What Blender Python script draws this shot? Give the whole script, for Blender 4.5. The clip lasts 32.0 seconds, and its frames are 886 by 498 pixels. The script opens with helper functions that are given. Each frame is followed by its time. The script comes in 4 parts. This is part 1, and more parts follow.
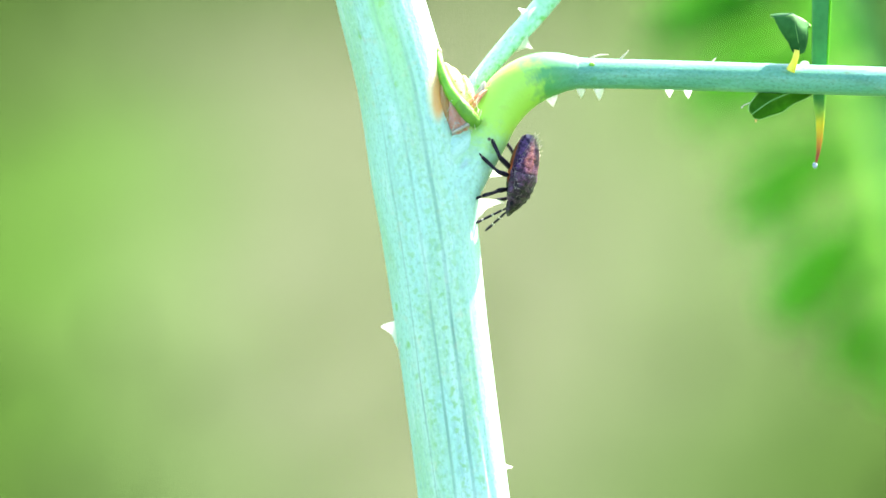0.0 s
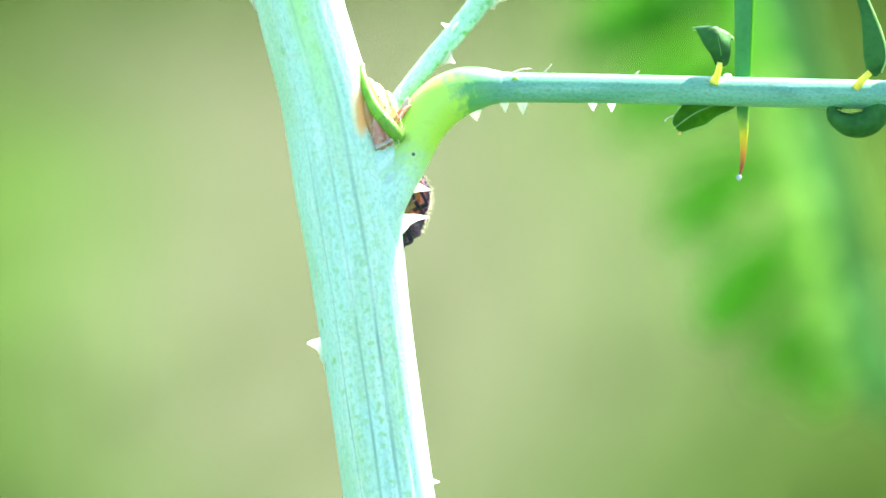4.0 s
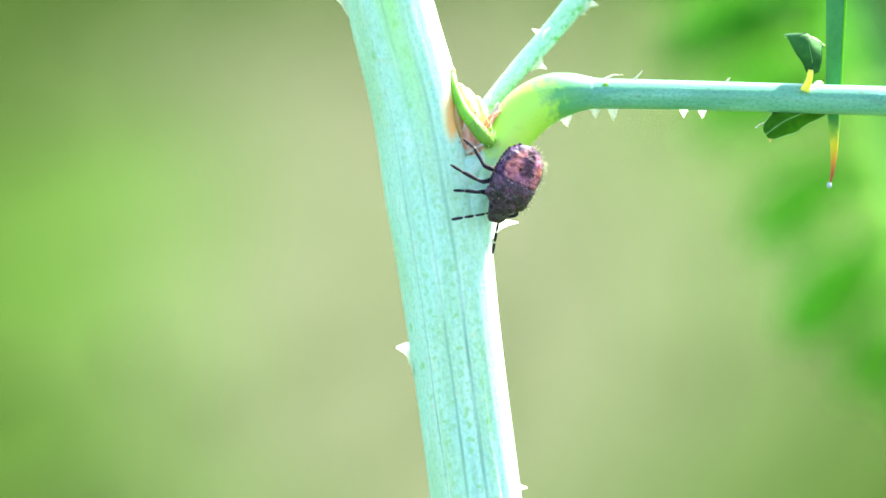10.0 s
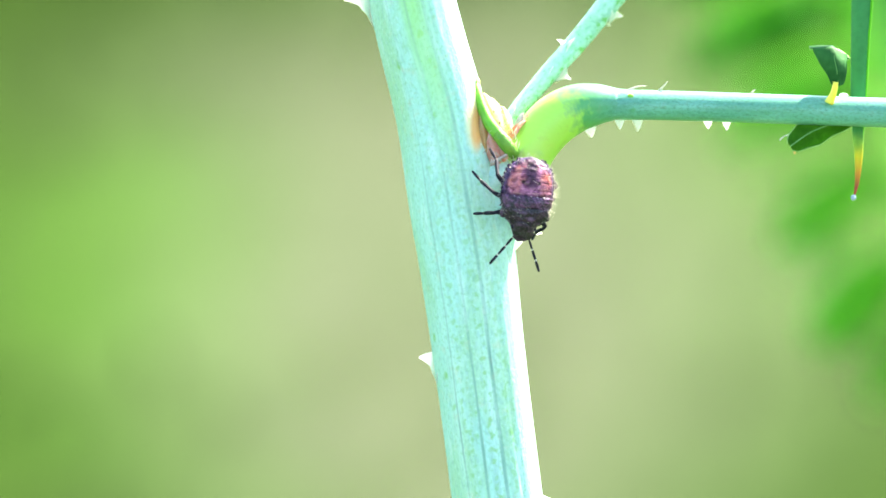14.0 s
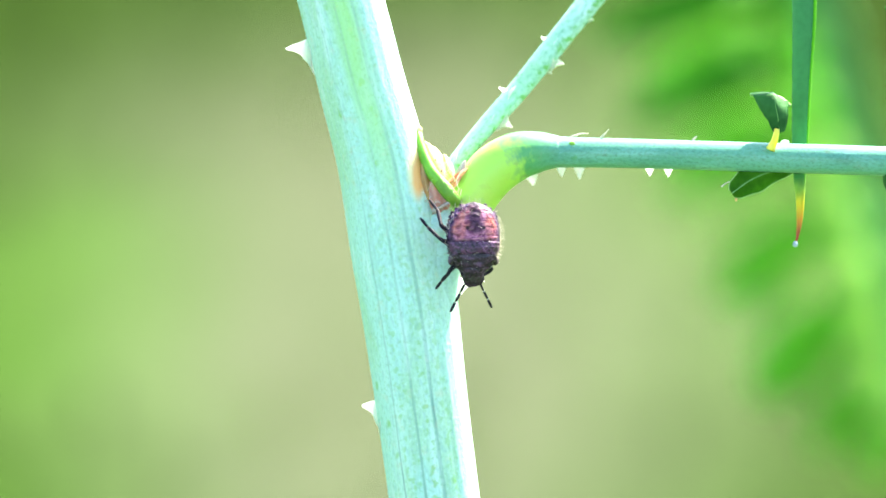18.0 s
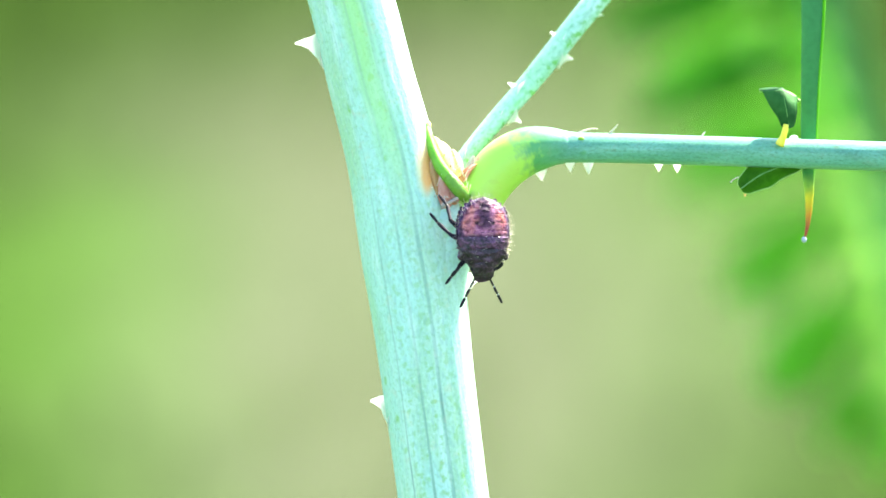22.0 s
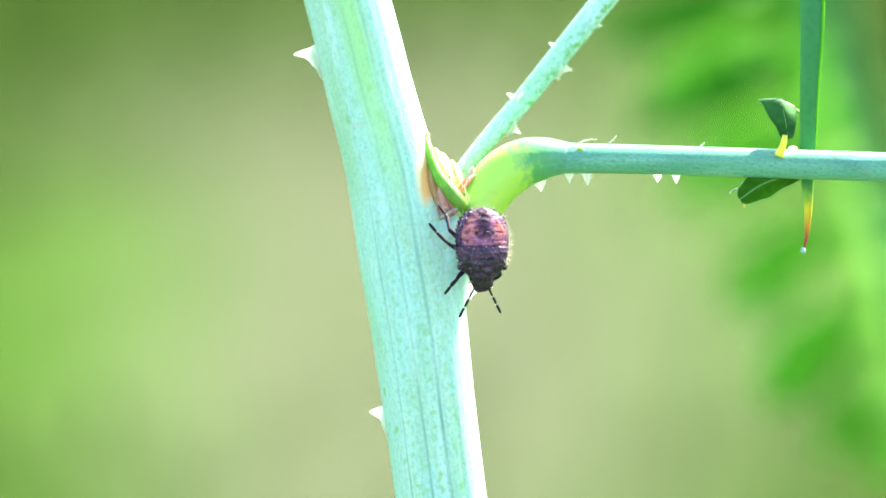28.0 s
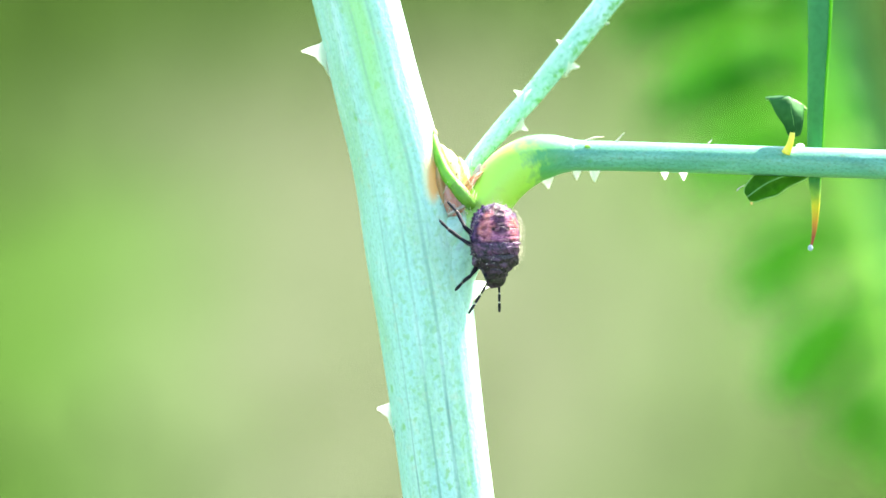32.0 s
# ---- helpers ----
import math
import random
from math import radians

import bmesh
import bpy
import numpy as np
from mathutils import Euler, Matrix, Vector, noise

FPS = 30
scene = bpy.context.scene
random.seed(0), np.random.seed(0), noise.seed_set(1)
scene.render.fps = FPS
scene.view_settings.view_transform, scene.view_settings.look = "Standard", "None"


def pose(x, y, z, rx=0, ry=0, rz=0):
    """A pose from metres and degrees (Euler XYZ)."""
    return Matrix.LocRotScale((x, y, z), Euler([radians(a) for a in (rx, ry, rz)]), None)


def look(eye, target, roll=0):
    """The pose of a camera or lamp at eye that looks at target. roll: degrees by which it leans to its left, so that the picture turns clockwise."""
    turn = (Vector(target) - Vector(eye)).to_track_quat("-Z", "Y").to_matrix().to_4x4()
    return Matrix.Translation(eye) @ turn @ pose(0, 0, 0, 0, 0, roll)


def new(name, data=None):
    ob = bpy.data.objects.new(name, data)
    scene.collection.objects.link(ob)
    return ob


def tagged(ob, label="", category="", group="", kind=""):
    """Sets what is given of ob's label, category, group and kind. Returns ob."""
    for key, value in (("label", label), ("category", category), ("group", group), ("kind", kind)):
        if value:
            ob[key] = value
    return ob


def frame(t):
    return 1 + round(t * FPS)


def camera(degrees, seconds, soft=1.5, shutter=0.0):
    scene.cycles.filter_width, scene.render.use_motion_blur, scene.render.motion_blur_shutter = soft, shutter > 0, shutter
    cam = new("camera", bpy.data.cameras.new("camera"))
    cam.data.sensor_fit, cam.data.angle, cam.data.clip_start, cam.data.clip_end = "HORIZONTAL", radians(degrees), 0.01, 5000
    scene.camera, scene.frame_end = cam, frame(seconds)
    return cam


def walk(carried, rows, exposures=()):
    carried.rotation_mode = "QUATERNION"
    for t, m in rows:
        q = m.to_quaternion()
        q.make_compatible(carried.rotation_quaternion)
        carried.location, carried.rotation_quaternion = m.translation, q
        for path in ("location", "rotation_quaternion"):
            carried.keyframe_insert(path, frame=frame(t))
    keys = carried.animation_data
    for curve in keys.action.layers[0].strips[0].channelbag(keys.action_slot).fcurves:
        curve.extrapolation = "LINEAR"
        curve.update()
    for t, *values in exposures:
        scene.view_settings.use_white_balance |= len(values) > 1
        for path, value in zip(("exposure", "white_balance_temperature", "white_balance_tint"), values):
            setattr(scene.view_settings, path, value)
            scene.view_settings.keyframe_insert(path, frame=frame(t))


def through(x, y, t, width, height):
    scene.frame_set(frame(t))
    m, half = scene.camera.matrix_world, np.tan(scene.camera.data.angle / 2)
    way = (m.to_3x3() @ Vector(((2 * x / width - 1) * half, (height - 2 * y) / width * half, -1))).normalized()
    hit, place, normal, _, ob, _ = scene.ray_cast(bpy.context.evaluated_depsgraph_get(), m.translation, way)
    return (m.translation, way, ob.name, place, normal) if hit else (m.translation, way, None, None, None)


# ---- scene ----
cam = camera(10.0, 32.0, soft=1.6)
D = 0.495                       # lens to stem
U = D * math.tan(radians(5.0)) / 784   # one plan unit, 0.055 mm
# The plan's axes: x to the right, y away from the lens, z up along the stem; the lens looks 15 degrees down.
M = pose(0, 0, 1.0, -15)


def pt(x, z, y=0.0):
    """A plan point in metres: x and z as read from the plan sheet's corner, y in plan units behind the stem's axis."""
    return Vector(((x - 784) * U, y * U, (441 - z) * U))


# seconds, yaw, pitch, roll of the hand-held lens in degrees
PATH = [
    (0.0, 0.1898, -0.8693, 0.003), (0.5, -0.1093, -0.6425, -0.077), (1.0, -0.6997, -0.4573, 0.276),
    (1.5, -0.4383, -0.5916, 0.262), (2.0, 0.3984, -0.8349, -0.137), (2.5, -0.0670, -0.6353, -0.104),
    (3.0, -1.0193, -0.4450, 0.460), (3.5, -0.7478, -0.6838, 0.455), (5.5, -0.6237, -0.7153, 0.603),
    (6.0, -0.4295, -0.6012, 0.476), (6.5, 0.1697, -0.8049, 0.158), (7.0, 0.3323, -0.8801, -0.199),
    (7.5, 0.0115, -0.6402, 0.145), (8.0, 0.0604, -0.5800, 0.141), (8.5, 0.2478, -0.6987, -0.006),
    (9.0, -0.0582, -0.6204, 0.079), (9.5, -0.1806, -0.4860, 0.443), (10.0, 0.3508, -0.6373, 0.110),
    (10.5, 0.3293, -0.6849, -0.263), (11.0, -0.0913, -0.5144, 0.183), (11.5, 0.2609, -0.6578, 0.023),
    (12.0, 0.6864, -0.7795, -0.246), (12.5, 0.2980, -0.6329, -0.299), (13.0, 0.0713, -0.3802, 0.219),
    (13.5, 0.5905, -0.4997, 0.008), (14.0, 0.6230, -0.5227, -0.206), (14.5, 0.1109, -0.2789, 0.064),
    (16.5, -0.1550, 0.1023, 0.111), (17.0, 0.1264, 0.0677, 0.015), (17.5, 0.1739, 0.0218, -0.161),
    (18.0, -0.0321, 0.0234, 0.034), (18.5, 0.0796, -0.0184, 0.009), (19.0, 0.1989, -0.0602, -0.214),
    (19.5, 0.0518, -0.0219, -0.107), (20.0, -0.0000, 0.0000, -0.000), (20.5, 0.2811, -0.0034, -0.118),
    (21.0, 0.3877, -0.0042, -0.267), (21.5, 0.1204, 0.0470, -0.101), (22.0, 0.0678, -0.0324, -0.044),
    (22.5, 0.3321, -0.0408, -0.133), (23.0, 0.4216, -0.0373, -0.194), (23.5, 0.2097, 0.0080, -0.085),
    (24.0, 0.2552, 0.0054, -0.107), (24.5, 0.3114, 0.0121, -0.207), (25.0, 0.0688, 0.0794, -0.056),
    (25.5, -0.0584, 0.0864, 0.032), (27.5, 0.0299, 0.0757, 0.040), (28.0, 0.0574, 0.0901, -0.020),
    (28.5, 0.0803, 0.0915, -0.102), (29.0, 0.1883, 0.0367, -0.068), (29.5, 0.2348, 0.0120, -0.157),
    (30.0, 0.1547, 0.0540, -0.135), (30.5, 0.1232, 0.0565, -0.059), (31.0, 0.1013, 0.0464, -0.070),
    (31.5, 0.1379, 0.0426, -0.097), (32.0, 0.1393, 0.0581, -0.081),
]

cam.data.dof.use_dof = True
cam.data.dof.focus_distance = D - 0.003
cam.data.dof.aperture_fstop = 18.7
walk(cam, [(t, M @ pose(0, -D, 0, 90 + pitch, roll, yaw)) for t, yaw, pitch, roll in PATH], [(0, 2.62, 6700, 2), (32, 2.62, 6700, 2)])

# ---- world and sun ----
SUN_AT = Vector((0.45, 0.55, 0.705)).normalized()
world = bpy.data.worlds.new("sky")
scene.world = world
world.use_nodes = True
sky = world.node_tree.nodes.new("ShaderNodeTexSky")
sky.sky_type = "NISHITA"
sky.sun_disc = False
sky.sun_elevation = math.asin(SUN_AT.z)
sky.sun_rotation = math.atan2(SUN_AT.x, SUN_AT.y)
world.node_tree.links.new(sky.outputs[0], world.node_tree.nodes["Background"].inputs[0])
world.node_tree.nodes["Background"].inputs[1].default_value = 0.10
sun = new("sun", bpy.data.lights.new("sun", "SUN"))
sun.data.energy, sun.data.angle, sun.data.color = 5.0, radians(0.6), (1.0, 0.95, 0.86)
sun.matrix_world = look(SUN_AT * 5, (0, 0, 0))


# ---- materials ----
def shade(name, rough=0.5, spec=0.5):
    m = bpy.data.materials.new(name)
    m.use_nodes = True
    b = m.node_tree.nodes["Principled BSDF"]
    b.inputs["Roughness"].default_value = rough
    b.inputs["Specular IOR Level"].default_value = spec
    return m, m.node_tree.nodes, m.node_tree.links, b


def noise_at(n, l, vec, scale, detail=3.0, stretch=(1, 1, 1)):
    mp = n.new("ShaderNodeMapping")
    mp.inputs["Scale"].default_value = stretch
    l.new(vec, mp.inputs["Vector"])
    t = n.new("ShaderNodeTexNoise")
    t.inputs["Scale"].default_value, t.inputs["Detail"].default_value = scale, detail
    l.new(mp.outputs[0], t.inputs["Vector"])
    return t.outputs["Fac"]


def ramp(n, l, fac, stops):
    r = n.new("ShaderNodeValToRGB")
    e = r.color_ramp.elements
    while len(e) < len(stops):
        e.new(0.5)
    for k, (p, c) in zip(e, stops):
        k.position, k.color = p, (*c, 1) if len(c) == 3 else c
    l.new(fac, r.inputs[0])
    return r.outputs[0]


def mixed(n, l, fac, a, b, mode="MIX"):
    x = n.new("ShaderNodeMix")
    x.data_type, x.blend_type = "RGBA", mode
    for sock, v in ((x.inputs[0], fac), (x.inputs[6], a), (x.inputs[7], b)):
        if isinstance(v, (int, float)):
            sock.default_value = v
        elif isinstance(v, tuple):
            sock.default_value = (*v, 1)
        else:
            l.new(v, sock)
    return x.outputs[2]


def bump(n, l, b, height, strength, distance):
    k = n.new("ShaderNodeBump")
    k.inputs["Strength"].default_value, k.inputs["Distance"].default_value = strength, distance
    l.new(height, k.inputs["Height"])
    l.new(k.outputs[0], b.inputs["Normal"])


def coords(n, kind="Object"):
    return n.new("ShaderNodeTexCoord").outputs[kind]


def blot(n, l, place, size, stops, wob=0.2, grain=900):
    """A soft-edged patch with a ragged outline, round a place in the object's own space."""
    v = coords(n)
    mp = n.new("ShaderNodeMapping")
    mp.vector_type = "TEXTURE"
    mp.inputs["Location"].default_value, mp.inputs["Scale"].default_value = place, size
    l.new(v, mp.inputs[0])
    g = n.new("ShaderNodeTexGradient")
    g.gradient_type = "SPHERICAL"
    l.new(mp.outputs[0], g.inputs[0])
    return ramp(n, l, mixed(n, l, wob, g.outputs["Fac"], noise_at(n, l, v, grain, 3)), [(p, (c, c, c)) for p, c in stops])


def stem_material(name, base, pale, green, dark, joint=None, flank=None, lines=0.85, grain=0.05, seams=(), blots=(), coat=0.1, along_it=1.0):
    """Waxy ribbed bark: lengthwise streaks and grooves, scattered green lenticels, a pale bloom. UV: u round, v along, in metres."""
    m, n, l, b = shade(name, 0.42, 0.45)
    b.inputs["Coat Weight"].default_value, b.inputs["Coat Roughness"].default_value = coat, 0.4
    uv = coords(n, "UV")
    streak = noise_at(n, l, uv, 1100, 3, (1, min(0.7, 0.018 * along_it), 1))
    broad = noise_at(n, l, uv, 330, 3, (1, grain, 1))
    cloud = noise_at(n, l, uv, 220, 4, (1, 0.14, 1))
    tinge = noise_at(n, l, uv, 170, 3, (1, 0.40, 1))
    bloom = noise_at(n, l, uv, 420, 4, (1, 0.30, 1))
    mottle = noise_at(n, l, uv, 1100, 4, (1, 1.2, 1))
    fine = noise_at(n, l, uv, 2600, 4, (1, min(0.8, 0.1 * along_it), 1))
    grit = noise_at(n, l, uv, 2300, 5, (1, 1.1, 1))
    vor = n.new("ShaderNodeTexVoronoi")
    vor.inputs["Scale"].default_value = 330
    mp = n.new("ShaderNodeMapping")
    mp.inputs["Scale"].default_value = (1.0, 1.15, 1)
    l.new(uv, mp.inputs[0])
    l.new(mp.outputs[0], vor.inputs["Vector"])
    dots = ramp(n, l, mixed(n, l, 0.28, vor.outputs["Distance"], mottle), ((0.19, (0.8, 0.8, 0.8)), (0.28, (0, 0, 0))))
    pick = ramp(n, l, vor.outputs["Color"], ((0.46, (0, 0, 0)), (0.56, (1, 1, 1))))
    spots = mixed(n, l, 1.0, dots, pick, "MULTIPLY")

    def skin_of(base, pale, green, dark, lines):
        col = ramp(n, l, broad, ((0.28, dark), (0.44, base), (0.62, base), (0.78, pale)))
        col = mixed(n, l, ramp(n, l, tinge, ((0.45, (0, 0, 0)), (0.60, (0.75, 0.75, 0.75)))), col, tuple(0.55 * g + 0.45 * c for g, c in zip(green, pale)))
        col = mixed(n, l, ramp(n, l, cloud, ((0.52, (0, 0, 0)), (0.68, (0.55, 0.55, 0.55)))), col, pale)
        col = mixed(n, l, ramp(n, l, bloom, ((0.56, (0, 0, 0)), (0.68, (0.6, 0.6, 0.6)))), col, tuple(c + 0.35 * (0.95 - c) * c for c in pale))
        col = mixed(n, l, ramp(n, l, streak, ((0.33, (lines, lines, lines)), (0.41, (0, 0, 0)))), col, dark)
        col = mixed(n, l, ramp(n, l, streak, ((0.58, (0, 0, 0)), (0.68, (0.6 * lines, 0.6 * lines, 0.6 * lines)))), col, (0.50, 0.62, 0.66))
        col = mixed(n, l, spots, col, green)
        col = mixed(n, l, ramp(n, l, grit, ((0.32, (0.55, 0.55, 0.55)), (0.46, (0, 0, 0)))), col, tuple(0.5 * d + 0.5 * g for d, g in zip(dark, green)))
        col = mixed(n, l, ramp(n, l, grit, ((0.56, (0, 0, 0)), (0.70, (0.5, 0.5, 0.5)))), col, pale)
        return mixed(n, l, ramp(n, l, fine, ((0.34, (0.45, 0.45, 0.45)), (0.5, (0, 0, 0)))), col, dark)
    col = skin_of(base, pale, green, dark, lines)
    part_uv = n.new("ShaderNodeSeparateXYZ")
    l.new(uv, part_uv.inputs[0])

    def span(axis, k, stops, start=0.0, rag=None):
        q = n.new("ShaderNodeMath")
        q.operation = "MULTIPLY_ADD"
        l.new(part_uv.outputs[axis], q.inputs[0])
        q.inputs[1].default_value = k
        w = n.new("ShaderNodeMath")
        w.operation = "MULTIPLY_ADD"
        l.new(cloud, w.inputs[0])
        w.inputs[1].default_value, w.inputs[2].default_value = 0.12, -0.06 - start * k
        l.new(w.outputs[0], q.inputs[2])
        edge = q.outputs[0]
        if rag:
            x = n.new("ShaderNodeMath")
            x.operation = "MULTIPLY_ADD"
            l.new(rag, x.inputs[0])
            x.inputs[1].default_value = 0.12
            y = n.new("ShaderNodeMath")
            y.operation = "SUBTRACT"
            l.new(edge, y.inputs[0])
            y.inputs[1].default_value = 0.06
            l.new(y.outputs[0], x.inputs[2])
            edge = x.outputs[0]
        return ramp(n, l, edge, [(p, (v, v, v)) for p, v in stops])
    if joint:
        skin, lime = skin_of(*joint[0], 0.4), joint[1]
        col = mixed(n, l, span(1, 25, ((0.40, 1), (0.49, 0)), 0.0, grit), col, skin)
        col = mixed(n, l, span(1, 25, ((0.56, 0), (0.62, 0.9), (0.65, 0.75), (0.72, 0))), col, (0.10, 0.38, 0.09))
        col = mixed(n, l, span(1, 25, ((0.325, 0), (0.45, 1), (0.575, 1), (0.635, 0)), 0.0, mottle), col, lime)
    if flank:
        f = mixed(n, l, 1.0, span(0, 100, ((0.0, 0), (0.22, 0.85), (0.34, 0.85), (0.60, 0)), 0.0166), span(1, 25, ((0.05, 0), (0.30, 0.95)), flank[1]), "MULTIPLY")
        f = mixed(n, l, 1.0, f, ramp(n, l, bloom, ((0.40, (1, 1, 1)), (0.66, (0.75, 0.75, 0.75)))), "MULTIPLY")
        col = mixed(n, l, f, col, flank[0])
    for u0, half, tint, k, broken in seams:
        f = span(0, 100, ((0.5 - half, 0), (0.5 - half * 0.4, k), (0.5 + half * 0.4, k), (0.5 + half, 0)), u0 - 0.005)
        f = mixed(n, l, 1.0, f, ramp(n, l, mottle, ((0.52, (0, 0, 0)), (0.62, (1, 1, 1)))) if broken else ramp(n, l, bloom, ((0.36, (1, 1, 1)), (0.60, (0.45, 0.45, 0.45)))), "MULTIPLY")
        f = mixed(n, l, 1.0, f, span(1, 25, ((0.0, 1), (0.55, 0.4)), 1.068), "MULTIPLY")
        col = mixed(n, l, f, col, tint)
    for place, size, tint, k in blots:
        col = mixed(n, l, blot(n, l, place, size, ((0.12, 0), (0.45, k))), col, tint)
    l.new(col, b.inputs["Base Color"])
    bump(n, l, b, mixed(n, l, 0.5, mixed(n, l, 0.4, streak, fine), grit), 0.5 if along_it < 10 else 0.25, 0.0002)
    return m


def plain(name, a, c, rough=0.5, scale=900, relief=0.0001, glow=0.0, through=0.0, stretch=(1, 1, 1)):
    """Two tones clouded into each other at two sizes, with fine relief."""
    m, n, l, b = shade(name, rough, 0.15 if rough >= 0.6 else 0.5)
    v = coords(n)
    big, small = noise_at(n, l, v, scale, 3, stretch), noise_at(n, l, v, scale * 5, 4, stretch)
    l.new(ramp(n, l, mixed(n, l, 0.35, big, small), ((0.36, a), (0.62, c))), b.inputs["Base Color"])
    bump(n, l, b, small, 0.4, relief)
    b.inputs["Subsurface Weight"].default_value = glow
    b.inputs["Subsurface Scale"].default_value = 0.002
    b.inputs["Subsurface Radius"].default_value = (0.8, 1.0, 0.3)
    if through:
        t = n.new("ShaderNodeBsdfTranslucent")
        t.inputs[0].default_value = (*c, 1)
        x = n.new("ShaderNodeMixShader")
        x.inputs[0].default_value = through
        l.new(b.outputs[0], x.inputs[1])
        l.new(t.outputs[0], x.inputs[2])
        l.new(x.outputs[0], n["Material Output"].inputs[0])
    return m


def along(name, stops, rough=0.6, glow=0.0, scale=1500):
    """Colour running along the piece (UV v from 0 to 1), clouded by fine grain."""
    m, n, l, b = shade(name, rough, 0.2)
    sep = n.new("ShaderNodeSeparateXYZ")
    l.new(coords(n, "UV"), sep.inputs[0])
    g = noise_at(n, l, coords(n), scale, 4)
    add = n.new("ShaderNodeMath")
    add.operation = "MULTIPLY_ADD"
    l.new(g, add.inputs[0])
    add.inputs[1].default_value = 0.02
    l.new(sep.outputs[1], add.inputs[2])
    col = ramp(n, l, add.outputs[0], [(min(1, p + 0.01), c) for p, c in stops])
    col = mixed(n, l, ramp(n, l, g, ((0.35, (0.3, 0.3, 0.3)), (0.6, (0, 0, 0)))), col, mixed(n, l, 1.0, col, (0.6, 0.65, 0.6), "MULTIPLY"))
    l.new(col, b.inputs["Base Color"])
    bump(n, l, b, g, 0.3, 0.0001)
    b.inputs["Subsurface Weight"].default_value = glow
    b.inputs["Subsurface Scale"].default_value = 0.002
    return m


MINT = ((0.47, 0.76, 0.64), (0.65, 0.86, 0.80), (0.26, 0.55, 0.12), (0.31, 0.55, 0.48))
STEM = stem_material("waxy_stem", *MINT, None, ((0.40, 0.76, 0.20), 1.086), 0.2, along_it=3.5, seams=(
    (0.0210, 0.034, (0.17, 0.36, 0.27), 0.95, False), (0.0183, 0.026, (0.20, 0.40, 0.30), 0.85, False), (0.0155, 0.016, (0.20, 0.38, 0.30), 0.75, False),
    (0.0168, 0.10, (0.28, 0.56, 0.16), 0.55, True), (0.0199, 0.09, (0.28, 0.56, 0.16), 0.65, True), (0.0225, 0.12, (0.30, 0.58, 0.20), 0.55, True)),
    blots=((pt(744, 296, -54), (24 * U, 60 * U, 70 * U), (0.92, 0.70, 0.30), 0.75), (pt(746, 308, -54), (14 * U, 50 * U, 50 * U), (0.86, 0.36, 0.07), 0.8)))
TWIG = stem_material("waxy_twig", (0.11, 0.34, 0.24), (0.20, 0.48, 0.38), (0.11, 0.36, 0.14), (0.06, 0.20, 0.13), (MINT, (0.44, 0.74, 0.09)), None, 0.1, grain=0.7, coat=0.35, along_it=12.0,
    blots=((pt(832, 283, -30), (9 * U, 30 * U, 11 * U), (0.50, 0.15, 0.05), 1.0), (pt(836, 383, -50), (4 * U, 12 * U, 4 * U), (0.05, 0.05, 0.03), 1.0)))
SHOOT = stem_material("waxy_shoot", (0.42, 0.68, 0.54), (0.60, 0.80, 0.72), (0.13, 0.40, 0.07), (0.17, 0.42, 0.24), None, None, 0.3, coat=0.15, along_it=3.0, seams=((0.0047, 0.14, (0.16, 0.44, 0.09), 0.95, True), (0.0056, 0.14, (0.16, 0.42, 0.08), 0.8, True)))
SADDLE = stem_material("waxy_collar", *MINT, None, None, 0.2, coat=0.1)


def shell_material(name, dark, light, rough=0.36):
    """Pitted insect shell: dark round pits in a lighter, clouded, slightly glossy skin."""
    m, n, l, b = shade(name, rough, 0.5)
    v = coords(n)
    cloud, grit = noise_at(n, l, v, 900, 3), noise_at(n, l, v, 5200, 3)
    vor = n.new("ShaderNodeTexVoronoi")
    vor.inputs["Scale"].default_value = 4200
    l.new(v, vor.inputs["Vector"])
    crease = noise_at(n, l, v, 2300, 3, (0.25, 1, 1))
    skin = ramp(n, l, mixed(n, l, 0.25, mixed(n, l, 0.6, cloud, crease), grit), ((0.40, tuple(0.12 * c for c in light)), (0.51, light), (0.62, tuple(min(1, 2.4 * c + 0.02) for c in light))))
    l.new(mixed(n, l, ramp(n, l, mixed(n, l, 0.4, vor.outputs["Distance"], cloud), ((0.34, (0.75, 0.75, 0.75)), (0.46, (0, 0, 0)))), skin, dark), b.inputs["Base Color"])
    bump(n, l, b, mixed(n, l, 0.55, vor.outputs["Distance"], crease), 0.8, 0.0002)
    return m


SHELL = shell_material("dark_shell", (0.003, 0.002, 0.004), (0.046, 0.016, 0.044))
SHELL_MID = shell_material("mauve_dark_shell", (0.006, 0.003, 0.008), (0.11, 0.036, 0.100))
PRICKLE = plain("pale_prickle", (0.80, 0.78, 0.72), (0.94, 0.92, 0.88), 0.35, 800, 0.00005, 0.0, 0.85)
STALK = plain("olive_stalk", (0.10, 0.27, 0.015), (0.17, 0.36, 0.03), 0.5, 700, 0.0002, 0.1)
BUD = plain("green_bud", (0.14, 0.38, 0.02), (0.25, 0.52, 0.05), 0.45, 500, 0.0001, 0.2)
SCALE_Y = plain("cream_scale", (0.62, 0.56, 0.22), (0.75, 0.68, 0.40), 0.6, 700, 0.0002, 0.2)
SCALE_R = plain("rusty_scale", (0.70, 0.16, 0.10), (0.84, 0.40, 0.30), 0.7, 1600, 0.0003, 0.2)
SCALE_O = plain("orange_scale", (0.70, 0.34, 0.12), (0.80, 0.58, 0.30), 0.6, 1500, 0.0002, 0.2, 0.4)
